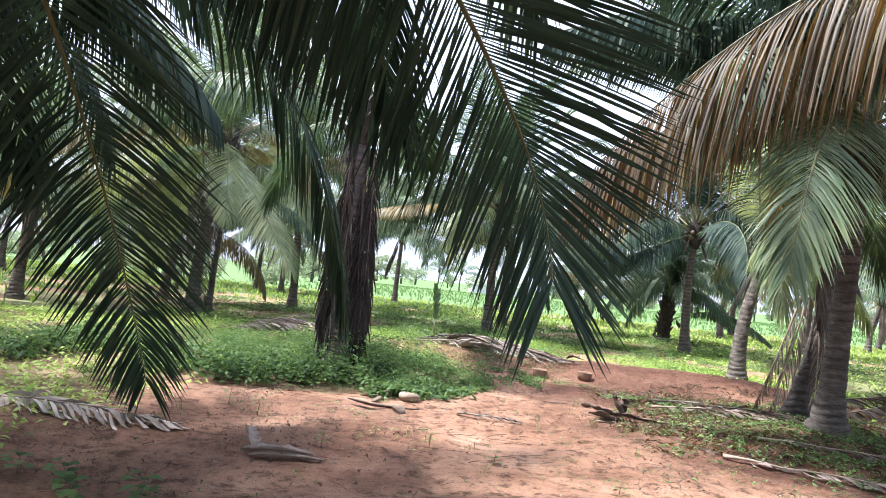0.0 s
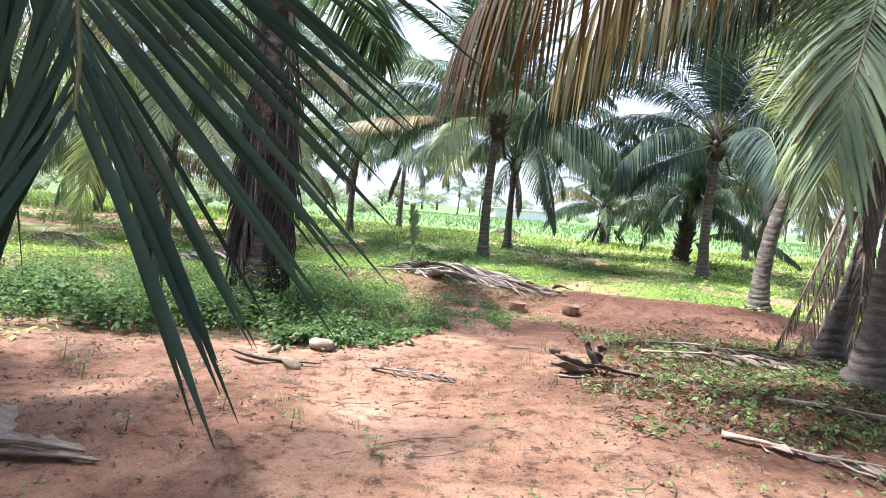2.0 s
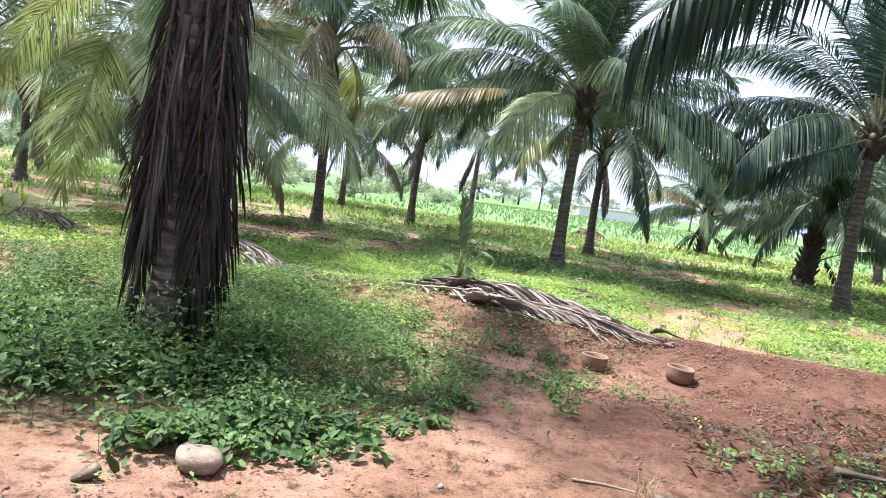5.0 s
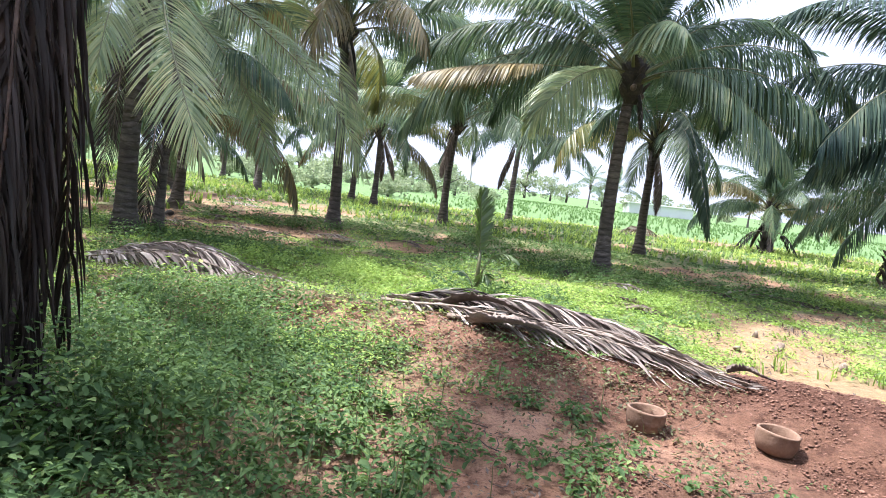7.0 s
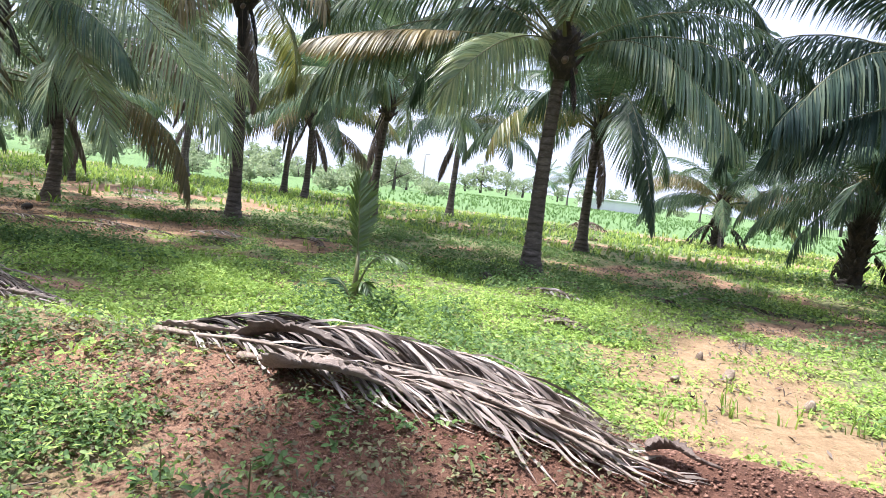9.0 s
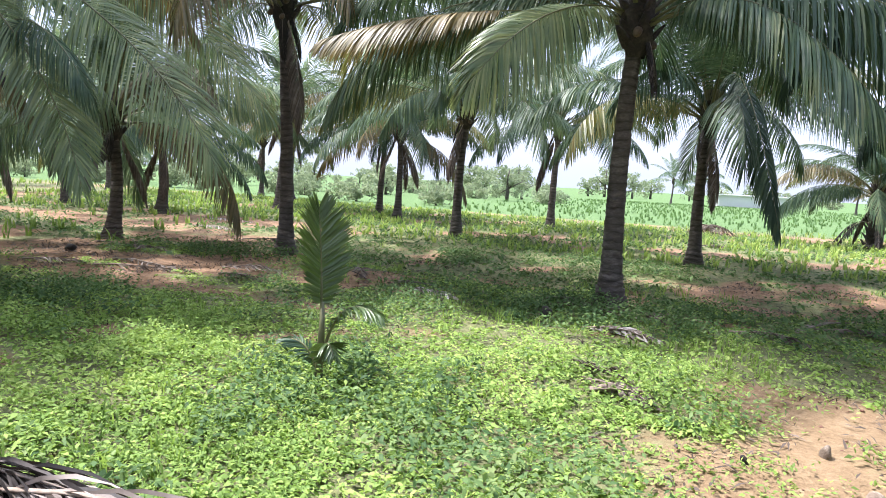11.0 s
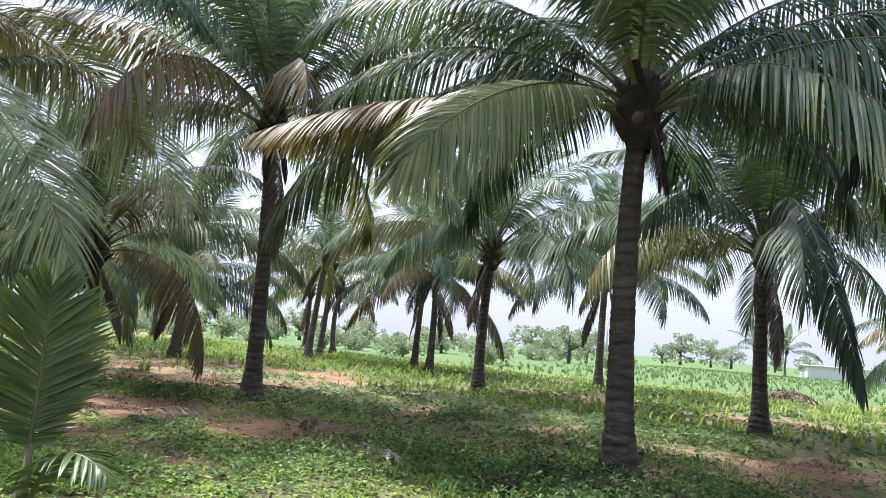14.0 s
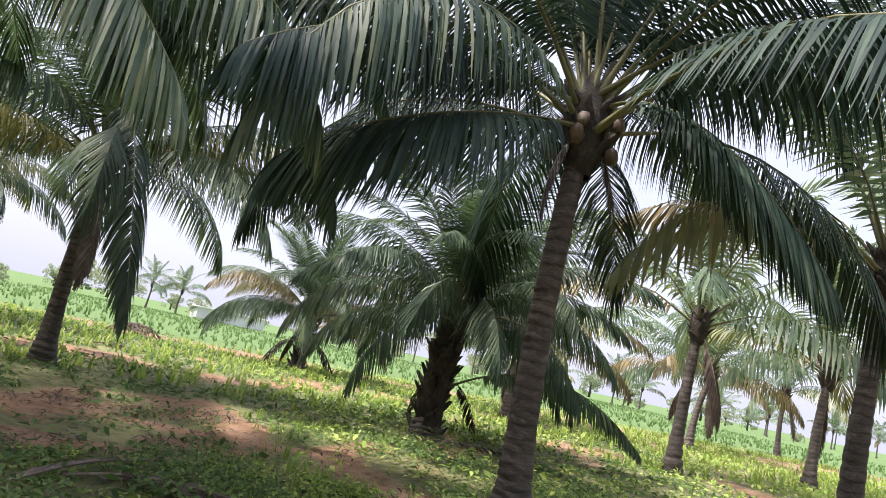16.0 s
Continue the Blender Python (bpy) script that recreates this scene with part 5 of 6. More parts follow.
# ---- dead fronds on the ground ----
def ground_frond(x0, y0, x1, y1, seed, rise=0.12, longest=0.6, n=50, mat=None, label="dry brown fallen frond lying on the soil", lift=0.0, bow=0.0, width=0.04, swept=0.5, split=False):
    """A fallen frond: the stalk lies over the ground, its leaflets sink to both sides."""
    ob = thing("fallen_frond", label, "dead frond", x0, y0, group="fallen dry fronds")
    m = 24
    s = np.linspace(0, 1, m)
    nx, ny_ = -(y1 - y0), (x1 - x0)
    xs, ys = x0 + (x1 - x0) * s + nx * bow * np.sin(s * math.pi), y0 + (y1 - y0) * s + ny_ * bow * np.sin(s * math.pi)
    zs = height(xs, ys) + 0.03 + lift + rise * np.sin(s * math.pi * 0.9)
    sp = np.stack([xs, ys, zs], -1) - np.array(ob.location)
    made = leaflets("blade", sp, n, longest, 1.1, seed, width, 4, 0.0, 0.1, False, 0.3, swept=swept, mess=3.0, split=split)
    for me in made if split else [made]:
        co = np.empty(len(me.vertices) * 3, np.float32)
        me.vertices.foreach_get("co", co)
        co = co.reshape(-1, 3)
        wx, wy = co[:, 0] + ob.location.x, co[:, 1] + ob.location.y
        ground_z = height(wx, wy) - ob.location.z + 0.008 + 0.05 * np.abs(wavy(wx, wy, 9.0, seed)) + lift * 0.4
        co[:, 2] = np.maximum(co[:, 2], ground_z)
        me.vertices.foreach_set("co", co.ravel())
        me.update()
        if split:
            part("leaflet", me, mat or LEAF_DRY, ob)
        else:
            tagged(part("blade", me, mat or LEAF_DRY, ob), kind="stuff")
    part("stalk", tube_mesh("stalk", sp, 0.028 * np.interp(s, [0, 0.06, 0.25, 1], [1.5, 0.9, 0.55, 0.12]), 7, STALK_DRY, squash=0.6), None, ob)
    return ob


ground_frond(-0.55, 13.03, 1.98, 12.73, 81, 0.10, 0.6, 66, LEAF_PALE, "bleached grey fallen frond draped along the earth bank", bow=-0.03, swept=0.28, width=0.02, split=True)
ground_frond(0.15, 12.83, 2.47, 12.5, 82, 0.08, 0.65, 70, LEAF_PALE, "bleached dry fallen frond draped along the earth bank", bow=0.03, swept=0.25, width=0.02, split=True)
ground_frond(0.75, 12.98, 2.27, 12.68, 83, 0.10, 0.6, 66, LEAF_PALE, "bleached fallen frond in a heap on the bank", swept=0.22, width=0.02, split=True)
ground_frond(2.2, 12.9, -0.2, 13.1, 92, 0.08, 0.5, 46, LEAF_SKIRT, "dark dry frond in a heap on the bank", swept=0.35, width=0.02)
ground_frond(0.55, 13.18, 2.07, 13.03, 93, 0.10, 0.6, 46, LEAF_PALE, "bleached frond slipping off the bank into weeds", swept=0.35, width=0.02)
ground_frond(-5.0, 13.8, -2.3, 13.4, 84, 0.12, 0.55, 66, LEAF_PALE, "bleached fallen frond over green weeds on the bank")
ground_frond(-4.9, 13.6, -2.4, 13.3, 85, 0.1, 0.5, 50, LEAF_PALE, "bleached fallen frond over green weeds on the bank", bow=0.04)
ground_frond(-5.0, 13.7, -2.3, 13.35, 94, 0.2, 0.55, 56, LEAF_PALE, "bleached fallen frond over green weeds on the bank", swept=0.3)
ground_frond(-4.7, 13.55, -2.2, 13.3, 95, 0.18, 0.55, 56, LEAF_PALE, "bleached fallen frond over green weeds on the bank", swept=0.35)
for k, (xa, ya, xb, yb, up, mt) in enumerate([(-0.8, 13.35, 1.5, 13.5, 0.2, LEAF_PALE), (0.2, 13.45, 2.2, 13.5, 0.22, LEAF_PALE), (-0.6, 13.1, 1.0, 13.35, 0.22, LEAF_SKIRT), (-0.3, 13.2, 1.9, 13.2, 0.24, LEAF_PALE), (0.5, 13.5, 2.1, 13.3, 0.26, LEAF_PALE),
                                               (-5.1, 14.0, -2.2, 14.2, 0.18, LEAF_PALE), (-4.9, 13.7, -2.3, 14.2, 0.22, LEAF_PALE), (-4.7, 14.2, -2.1, 13.8, 0.16, LEAF_SKIRT), (-5.0, 13.75, -2.1, 13.75, 0.22, LEAF_PALE), (-4.6, 13.6, -2.3, 13.9, 0.34, LEAF_PALE), (-4.2, 13.9, -2.2, 13.5, 0.3, LEAF_PALE), (-8.7, 15.3, -7.3, 14.9, 0.25, LEAF_DRY), (-8.5, 15.0, -7.0, 15.3, 0.2, LEAF_PALE)]):
    ground_frond(xa, ya, xb, yb, 170 + k, up, 0.7, 120, mt, "bleached fallen frond in a heap over the weeds" if mt is LEAF_PALE else "dark dry fallen frond in a heap over the weeds", swept=0.2, width=0.018)
for k, (xa, ya, xb, yb, mt) in enumerate([(0.3, 20.95, 1.3, 20.65, LEAF_DRY), (1.2, 20.75, 2.0, 20.95, LEAF_PALE), (0.75, 21.2, 0.2, 20.5, LEAF_DRY), (-6.9, 19.2, -5.6, 19.5, LEAF_DRY), (-4.9, 19.9, -3.8, 19.6, LEAF_DRY), (-8.2, 18.9, -7.2, 19.2, LEAF_PALE), (-5.3, 20.4, -4.3, 20.7, LEAF_PALE)]):
    ground_frond(xa, ya, xb, yb, 260 + k, 0.07, 0.36, 40, mt, "dry brown frond debris on the grove floor", swept=0.35, width=0.02)
ground_frond(3.2, 6.4, 5.2, 5.6, 86, 0.03, 0.4, 30, LEAF_PALE, "thin pale fallen frond beside the track")
ground_frond(3.4, 9.9, 5.4, 9.2, 96, 0.06, 0.55, 46, LEAF_DRY, "dry fallen frond flattened into the soil", swept=0.4, width=0.03)
ground_frond(4.0, 7.6, 5.6, 6.8, 97, 0.05, 0.45, 40, LEAF_DRY, "dry fallen frond flattened into the soil", swept=0.4, width=0.03)
ground_frond(3.2, 9.2, 4.9, 8.9, 87, 0.06, 0.5, 46, LEAF_DRY, "dry fallen frond flattened into the soil")
ground_frond(5.9, 10.9, 8.8, 11.6, 88, 0.3, 0.7, 60, LEAF_DRY, "dark dry frond heaped behind a palm foot")
ground_frond(6.2, 10.6, 9.0, 10.9, 89, 0.25, 0.7, 60, LEAF_DRY, "dark dry frond heaped behind a palm foot")
ground_frond(-4.2, 5.9, -1.9, 5.4, 90, 0.08, 0.6, 50, LEAF_PALE, "pale dry frond on the ground by the track")
ground_frond(0.55, 7.5, 1.25, 7.38, 91, 0.02, 0.22, 22, LEAF_SKIRT, "small crushed dry frond on the red soil", width=0.02)
for k, (xa, ya, xb, yb, mt) in enumerate([(0.9, 21.3, 2.0, 20.4, LEAF_DRY), (1.0, 19.6, 1.9, 19.3, LEAF_PALE), (1.5, 17.3, 2.1, 17.0, LEAF_DRY), (-1.9, 20.6, -0.9, 20.2, LEAF_PALE), (-3.6, 21.9, -2.9, 21.0, LEAF_DRY), (-9.8, 21.6, -7.6, 21.4, LEAF_DRY),
                                          (-9.6, 22.3, -8.0, 21.2, LEAF_PALE), (-7.4, 20.0, -5.2, 19.6, LEAF_DRY), (-12.0, 26.5, -10.0, 26.0, LEAF_PALE), (-5.6, 15.3, -4.4, 14.9, LEAF_DRY), (-8.5, 24.6, -6.5, 24.9, LEAF_DRY), (3.6, 21.5, 5.2, 21.2, LEAF_DRY),
                                          (1.2, 34.4, 2.6, 34.8, LEAF_DRY), (6.2, 39.4, 8.2, 40.4, LEAF_DRY), (-14.0, 29.0, -11.5, 28.6, LEAF_PALE), (2.6, 20.4, 3.4, 20.2, LEAF_DRY), (0.0, 21.2, 0.9, 21.3, LEAF_DRY), (8.0, 27.0, 9.5, 26.8, LEAF_DRY)]):
    ground_frond(xa, ya, xb, yb, 120 + k, 0.06, 0.32, 28, mt, "dry fallen frond among the weeds" if mt is LEAF_DRY else "bleached fallen frond among the weeds")


# ---- small things on the soil ----
def fallen_nut(x, y, size, mat, label, tilt, seed):
    me = nut_mesh("coconut", seed, 1.35, 0.22)
    ob = new("coconut", me)
    me.materials.append(mat)
    ob.location = (x, y, float(height(x, y)) + 0.105 * size * 0.6)
    ob.rotation_euler = (radians(80 + tilt), 0, radians(tilt * 7))
    ob.scale = (size, size * 0.72, size)
    return tagged(ob, label, "coconut", "fallen coconuts")


fallen_nut(-0.10, 8.15, 0.95, HUSK, "pale dry coconut husk at the edge of weeds", 10, 11)
fallen_nut(-0.45, 8.32, 0.65, NUT_BROWN, "small brown coconut on red soil", 25, 12)
fallen_nut(-0.12, 7.3, 0.62, HUSK, "greyish coconut half hidden in weeds", -15, 13)
fallen_nut(2.23, 8.8, 0.45, NUT_BROWN, "small brown coconut on the bare track", 15, 10)
fallen_nut(-0.45, 7.8, 0.5, NUT_BROWN, "small dark coconut husk on red soil", 40, 14)
for k, (cx, cy) in enumerate([(2.98, 15.1), (2.9, 15.55), (3.4, 15.85), (2.76, 16.2), (3.25, 16.6), (3.9, 15.2), (2.45, 16.7)]):
    fallen_nut(cx, cy, 0.28 + 0.12 * (k % 3), HUSK if k % 3 else CHAR, "dry coconut husk on sandy ground" if k % 3 else "blackened coconut husk on sandy ground", k * 23, 15 + k)


def pot(x, y, seed, label):
    """A thick round clay pot, half sunk, open at the top."""
    prof = [(0.0, 0.02), (0.10, 0.0), (0.135, 0.03), (0.15, 0.10), (0.148, 0.15), (0.152, 0.165), (0.14, 0.172), (0.128, 0.16), (0.126, 0.10), (0.11, 0.05), (0.0, 0.04)]
    sides = 28
    r = np.random.RandomState(seed)
    a = np.linspace(0, 2 * math.pi, sides, endpoint=False)
    v = np.array([[(rr * (1 + 0.012 * math.sin(3 * t + seed)) * math.cos(t), rr * math.sin(t), zz + 0.004 * math.sin(2 * t)) for t in a] for rr, zz in prof]).reshape(-1, 3)
    q = [(i * sides + e, i * sides + (e + 1) % sides, (i + 1) * sides + (e + 1) % sides, (i + 1) * sides + e) for i in range(len(prof) - 1) for e in range(sides)]
    ob = new("clay_pot", mesh_from("clay_pot", v, q, CLAY))
    ob.location = (x, y, float(height(x, y)) - 0.015)
    ob.rotation_euler = (radians(r.uniform(-5, 5)), radians(r.uniform(-5, 5)), r.uniform(0, 6))
    ob.scale = (0.86, 0.86, 0.86)
    return tagged(ob, label, "pot", "clay pots on the bank")


pot(1.86, 11.82, 1, "round clay pot half sunk in red earth")
pot(2.65, 11.79, 2, "open clay pot standing on turned red earth")


def strip_mesh(name, pts, widths, thick, mat, curl=0.9):
    """A thin curled trough of husk with uneven rims, along a line of points."""
    r = np.random.RandomState(int(abs(pts[0][0] * 1000 + pts[-1][1] * 700)) % 9999)
    P0 = np.asarray(pts, float)
    k = np.linspace(0, len(P0) - 1, 3 * len(P0))
    P = np.stack([np.interp(k, np.arange(len(P0)), P0[:, e]) for e in range(3)], -1)
    for _ in range(2):
        P[1:-1] = (P[:-2] + 2 * P[1:-1] + P[2:]) / 4
    w = np.interp(k, np.arange(len(P0)), np.asarray(widths, float)) * (1 + 0.12 * r.normal(size=len(k)))
    T = unit(np.gradient(P, axis=0))
    S = unit(np.cross(T, np.array([0.2, 0.1, 1.0])))
    U = np.cross(S, T)
    m = 7
    t = np.linspace(-1, 1, m)
    th = 0.004 + 0.12 * thick
    rim = 1 + 0.15 * r.normal(size=(len(P), m)) * (np.abs(t) > 0.9)
    out = P[:, None] + S[:, None] * (w[:, None] * np.sin(t * 1.25) * rim)[..., None] + U[:, None] * (w[:, None] * curl * (1 - np.cos(t * 1.25)) * rim)[..., None]
    low = out - U[:, None] * th
    n = len(P)
    v = np.concatenate([out.reshape(-1, 3), low.reshape(-1, 3)])
    o = n * m
    q = []
    for i in range(n - 1):
        for e in range(m - 1):
            a = i * m + e
            q += [(a, a + m, a + m + 1, a + 1), (o + a, o + a + 1, o + a + m + 1, o + a + m)]
        a = i * m
        q += [(a, o + a, o + a + m, a + m), (a + m - 1, a + 2 * m - 1, o + a + 2 * m - 1, o + a + m - 1)]
    for e in range(m - 1):
        a = (n - 1) * m + e
        q += [(e, e + 1, o + e + 1, o + e), (a, o + a, o + a + 1, a + 1)]
    return mesh_from(name, v, q, mat)


def sheath(x, y, turn, length, width, mat, label, seed):
    """A boat-shaped dry frond base, curled up at its edges."""
    r = np.random.RandomState(seed)
    n, m = 14, 7
    vs = []
    for i in range(n):
        s = i / (n - 1)
        w = width * (math.sin(math.pi * min(s * 0.85 + 0.12, 1.0)) ** 0.7) + 0.008
        for e in range(m):
            t = e / (m - 1) * 2 - 1
            px, py = length * (s - 0.5), w * t
            vs.append((px, py + 0.06 * length * math.sin(s * 3.0) ** 2, 0.02 + 0.55 * w * t * t + 0.03 * length * math.sin(math.pi * s) + r.uniform(-0.006, 0.006)))
    top = np.array(vs)
    low = top - np.array([0, 0, 0.012])
    k = len(top)
    q = []
    for i in range(n - 1):
        for e in range(m - 1):
            a = i * m + e
            q += [(a, a + m, a + m + 1, a + 1), (k + a, k + a + 1, k + a + m + 1, k + a + m)]
        a = i * m
        q += [(a, k + a, k + a + m, a + m), (a + m - 1, a + 2 * m - 1, k + a + 2 * m - 1, k + a + m - 1)]
    ob = new("dry_frond_base", mesh_from("dry_frond_base", np.vstack([top, low]), q, mat))
    ob.location = (x, y, float(height(x, y)) + 0.02)
    ob.rotation_euler = (0, 0, turn)
    return tagged(ob, label, "dead frond")


def husk_strip(x0, y0, x1, y1, arch, width, mat, label, seed):
    """A long frond base twisted and arched over the bank."""
    r = np.random.RandomState(seed)
    n = 16
    s = np.linspace(0, 1, n)
    px, py = x0 + (x1 - x0) * s + 0.04 * np.sin(s * 5 + seed), y0 + (y1 - y0) * s + 0.06 * np.sin(s * 4 + seed * 2)
    pz = height(px, py) + 0.05 + arch * np.sin(s * math.pi) ** 0.8
    ob = thing("dry_frond_base", label, "dead frond", x0, y0)
    w = width * np.interp(s, [0, 0.1, 0.3, 0.6, 1.0], [0.55, 1.0, 0.8, 0.45, 0.12])
    part("husk", strip_mesh("husk", np.stack([px, py, pz], -1) - np.array(ob.location), w, width * 0.3, mat), None, ob)


husk_strip(0, 12.98, 1.12, 12.9, 0.15, 0.1, SHEATH, "dark arched dry frond base on the bank", 1)
husk_strip(0.35, 12.78, 1.28, 12.63, 0.07, 0.12, WOOD, "broad pale split dry frond base on the bank", 2)
husk_strip(0.85, 12.93, 2.38, 12.4, 0.07, 0.05, WOOD, "pale twisted dry frond rib on the bank", 3)
husk_strip(1.25, 12.83, 2.57, 12.48, 0.06, 0.045, STALK_DRY, "pale twisted dry frond rib on the bank", 4)
husk_strip(-0.55, 13.13, 0.68, 13.08, 0.05, 0.06, WOOD, "pale grey dry frond base on the bank", 5)
husk_strip(1.45, 12.98, 2.38, 12.63, 0.05, 0.05, SHEATH, "dark twisted dry frond rib on the bank", 6)
husk_strip(2.4, 12.58, 2.77, 12.58, 0.05, 0.07, SHEATH, "broken dark dry frond base on the bank", 7)
husk_strip(-2.7, 13.7, -1.6, 13.5, 0.08, 0.1, WOOD, "broad pale dry frond base over green weeds", 8)
husk_strip(-4.1, 13.9, -2.3, 13.6, 0.05, 0.06, WOOD, "pale dry frond rib over green weeds", 9)
sheath(-2.9, 13.75, -0.35, 1.0, 0.09, STALK_DRY, "pale dry frond base over the weeds", 4)
sheath(1.85, 17.1, 0.2, 0.5, 0.06, STALK_DRY, "small dry frond base among green weeds", 5)
sheath(1.55, 19.4, -0.4, 0.5, 0.06, STALK_DRY, "small dry frond base among green weeds", 6)
husk_strip(-2.37, 20.95, -1.29, 20.84, 0.04, 0.06, WOOD, "long pale bleached frond base among weeds", 7)
husk_strip(-3.8, 21.5, -2.8, 20.85, 0.06, 0.035, SHEATH, "thin dark dry branch among weeds", 8)
husk_strip(3.39, 21.06, 4.2, 22.3, 0.04, 0.045, WOOD, "pale grey dry branch on bare ground", 10)
for k in range(5):
    husk_strip(1.4 + 0.07 * k, 17.68 - 0.05 * k, 1.95 - 0.05 * k, 17.3 + 0.06 * k, 0.04 + 0.012 * k, 0.022, SHEATH, "thin dark frond rib in a small heap among weeds", 60 + k)
husk_strip(1.35, 17.7, 1.9, 17.3, 0.03, 0.04, SHEATH, "broken dark frond rib among weeds", 11)
stick = thing("stick", "thin pale dry stick lying on the red track", "stick", 1.75, 8.91)
part("shaft", tube_mesh("shaft", [(0, 0, 0.015), (0.16, 0.01, 0.02), (0.33, 0.0, 0.018), (0.5, 0.01, 0.012)], [0.008, 0.009, 0.008, 0.005], 7, STALK_DRY), None, stick)
for k in range(5):
    a = 0.4 + k * 1.25
    ground_frond(1.5 + 0.9 * math.cos(a), 40.4 + 0.9 * math.sin(a), 1.5 - 0.9 * math.cos(a + 0.5), 40.4 - 0.9 * math.sin(a + 0.5), 140 + k, 0.45, 0.5, 26, LEAF_BROWNING if k % 2 else LEAF_DRY, "brown dead frond heaped at the field edge", swept=0.5)

spathe = thing("dry_flower_sheath", "curled dark brown dry palm sheath with forked ends", "dead frond", 2.5, 8.02)
part("stalk", strip_mesh("stalk", [(-0.02, 0.05, 0.10), (0.12, 0.02, 0.07), (0.35, -0.03, 0.05), (0.62, -0.05, 0.035), (0.95, 0.0, 0.03), (1.35, 0.05, 0.02)], [0.05, 0.085, 0.08, 0.065, 0.04, 0.012], 0.03, SHEATH, 0.6), None, spathe)
part("prong", strip_mesh("prong", [(0.06, 0.05, 0.08), (-0.02, 0.06, 0.18), (-0.05, 0.08, 0.27), (-0.02, 0.1, 0.34)], [0.07, 0.075, 0.05, 0.012], 0.03, SHEATH), None, spathe)
part("prong", strip_mesh("prong", [(0.06, 0.06, 0.08), (0.08, 0.1, 0.18), (0.1, 0.1, 0.25), (0.06, 0.04, 0.28)], [0.04, 0.06, 0.05, 0.02], 0.03, SHEATH), None, spathe)
part("prong", strip_mesh("prong", [(0.05, 0.06, 0.06), (-0.12, 0.06, 0.07), (-0.24, 0.08, 0.1), (-0.32, 0.1, 0.14)], [0.05, 0.085, 0.08, 0.02], 0.03, SHEATH), None, spathe)
part("prong", strip_mesh("prong", [(0.02, -0.02, 0.04), (-0.1, -0.08, 0.04), (-0.24, -0.07, 0.06), (-0.36, -0.04, 0.08)], [0.05, 0.075, 0.085, 0.03], 0.03, SHEATH, 0.8), None, spathe)
part("flap", strip_mesh("flap", [(-0.05, -0.14, 0.02), (-0.2, -0.2, 0.015), (-0.34, -0.2, 0.02)], [0.03, 0.06, 0.03], 0.02, STALK_DRY, 0.2), None, spathe)

log = thing("wood_piece", "weathered grey split wood lying on the soil", "wood", -0.85, 5.08)
part("log", strip_mesh("log", [(-0.28, -0.02, 0.05), (-0.1, 0.0, 0.07), (0.1, 0.02, 0.065), (0.3, 0.05, 0.05)], [0.03, 0.06, 0.055, 0.02], 0.03, WOOD), None, log)
part("splinter", strip_mesh("splinter", [(-0.2, -0.08, 0.03), (0.0, -0.07, 0.045), (0.2, -0.03, 0.04), (0.42, 0.0, 0.03)], [0.015, 0.035, 0.03, 0.01], 0.02, WOOD), None, log)
part("butt", strip_mesh("butt", [(-0.34, 0.28, 0.16), (-0.26, 0.16, 0.1), (-0.2, 0.04, 0.05)], [0.05, 0.06, 0.03], 0.03, WOOD), None, log)
curl = thing("dry_sheath", "curved dark dry palm sheath among small weeds", "dead frond", -0.5, 7.35)
part("strip", strip_mesh("strip", [(-0.25, 0.15, 0.06), (-0.1, 0.05, 0.05), (0.1, 0.0, 0.03), (0.35, 0.05, 0.03), (0.6, 0.1, 0.03)], [0.02, 0.04, 0.045, 0.03, 0.01], 0.02, SHEATH), None, curl)
# a black hole among the weeds, put in as a dark nut shape
hole = new("charred_nut", nut_mesh("charred_nut", 44, 1.2))
hole.data.materials.append(CHAR)
hole.location = (0.42, 20.0, float(height(0.42, 20.0)) + 0.10)
hole.rotation_euler = (1.3, 0, 0.4)
hole.scale = (0.8, 0.8, 0.8)
tagged(hole, "dark nut shape standing for a black hole among green weeds", "coconut")


stump = new("charred_nut", nut_mesh("charred_nut", 45, 1.3))
stump.data.materials.append(CHAR)
stump.location = (-8.8, 20.2, float(height(-8.8, 20.2)) + 0.06)
stump.rotation_euler = (1.2, 0.2, 1.4)
stump.scale = (0.8, 0.7, 0.9)
tagged(stump, "blackened husk lying on bare red ground", "coconut")


def lumps(name, x, y, r, size, mat, label, category, flat=0.6):
    """Loose clods and pebbles as one spread."""
    octa = np.array([(1, 0, 0), (0, 1, 0), (-1, 0, 0), (0, -1, 0), (0, 0, 1), (0, 0, -1)], float)
    faces = np.array([(0, 1, 4), (1, 2, 4), (2, 3, 4), (3, 0, 4), (1, 0, 5), (2, 1, 5), (3, 2, 5), (0, 3, 5)])
    n = len(x)
    s = size * np.minimum(r.gamma(1.6, 0.6, n), 2.6)
    a = r.uniform(0, 6.28, n)
    v = octa[None] * r.uniform(0.55, 1.35, (n, len(octa), 1)) * s[:, None, None]
    v[..., 2] *= flat
    c, sn = np.cos(a)[:, None], np.sin(a)[:, None]
    vx, vy = v[..., 0] * c - v[..., 1] * sn, v[..., 0] * sn + v[..., 1] * c
    v = np.stack([vx + x[:, None], vy + y[:, None], v[..., 2] + (height(x, y) + s * flat * 0.35)[:, None]], -1)
    q = (np.arange(n)[:, None, None] * len(octa) + faces[None]).reshape(-1, 3)
    return tagged(new(name, mesh_from(name, v.reshape(-1, 3), q, mat, flat=True)), label, category, kind="stuff")


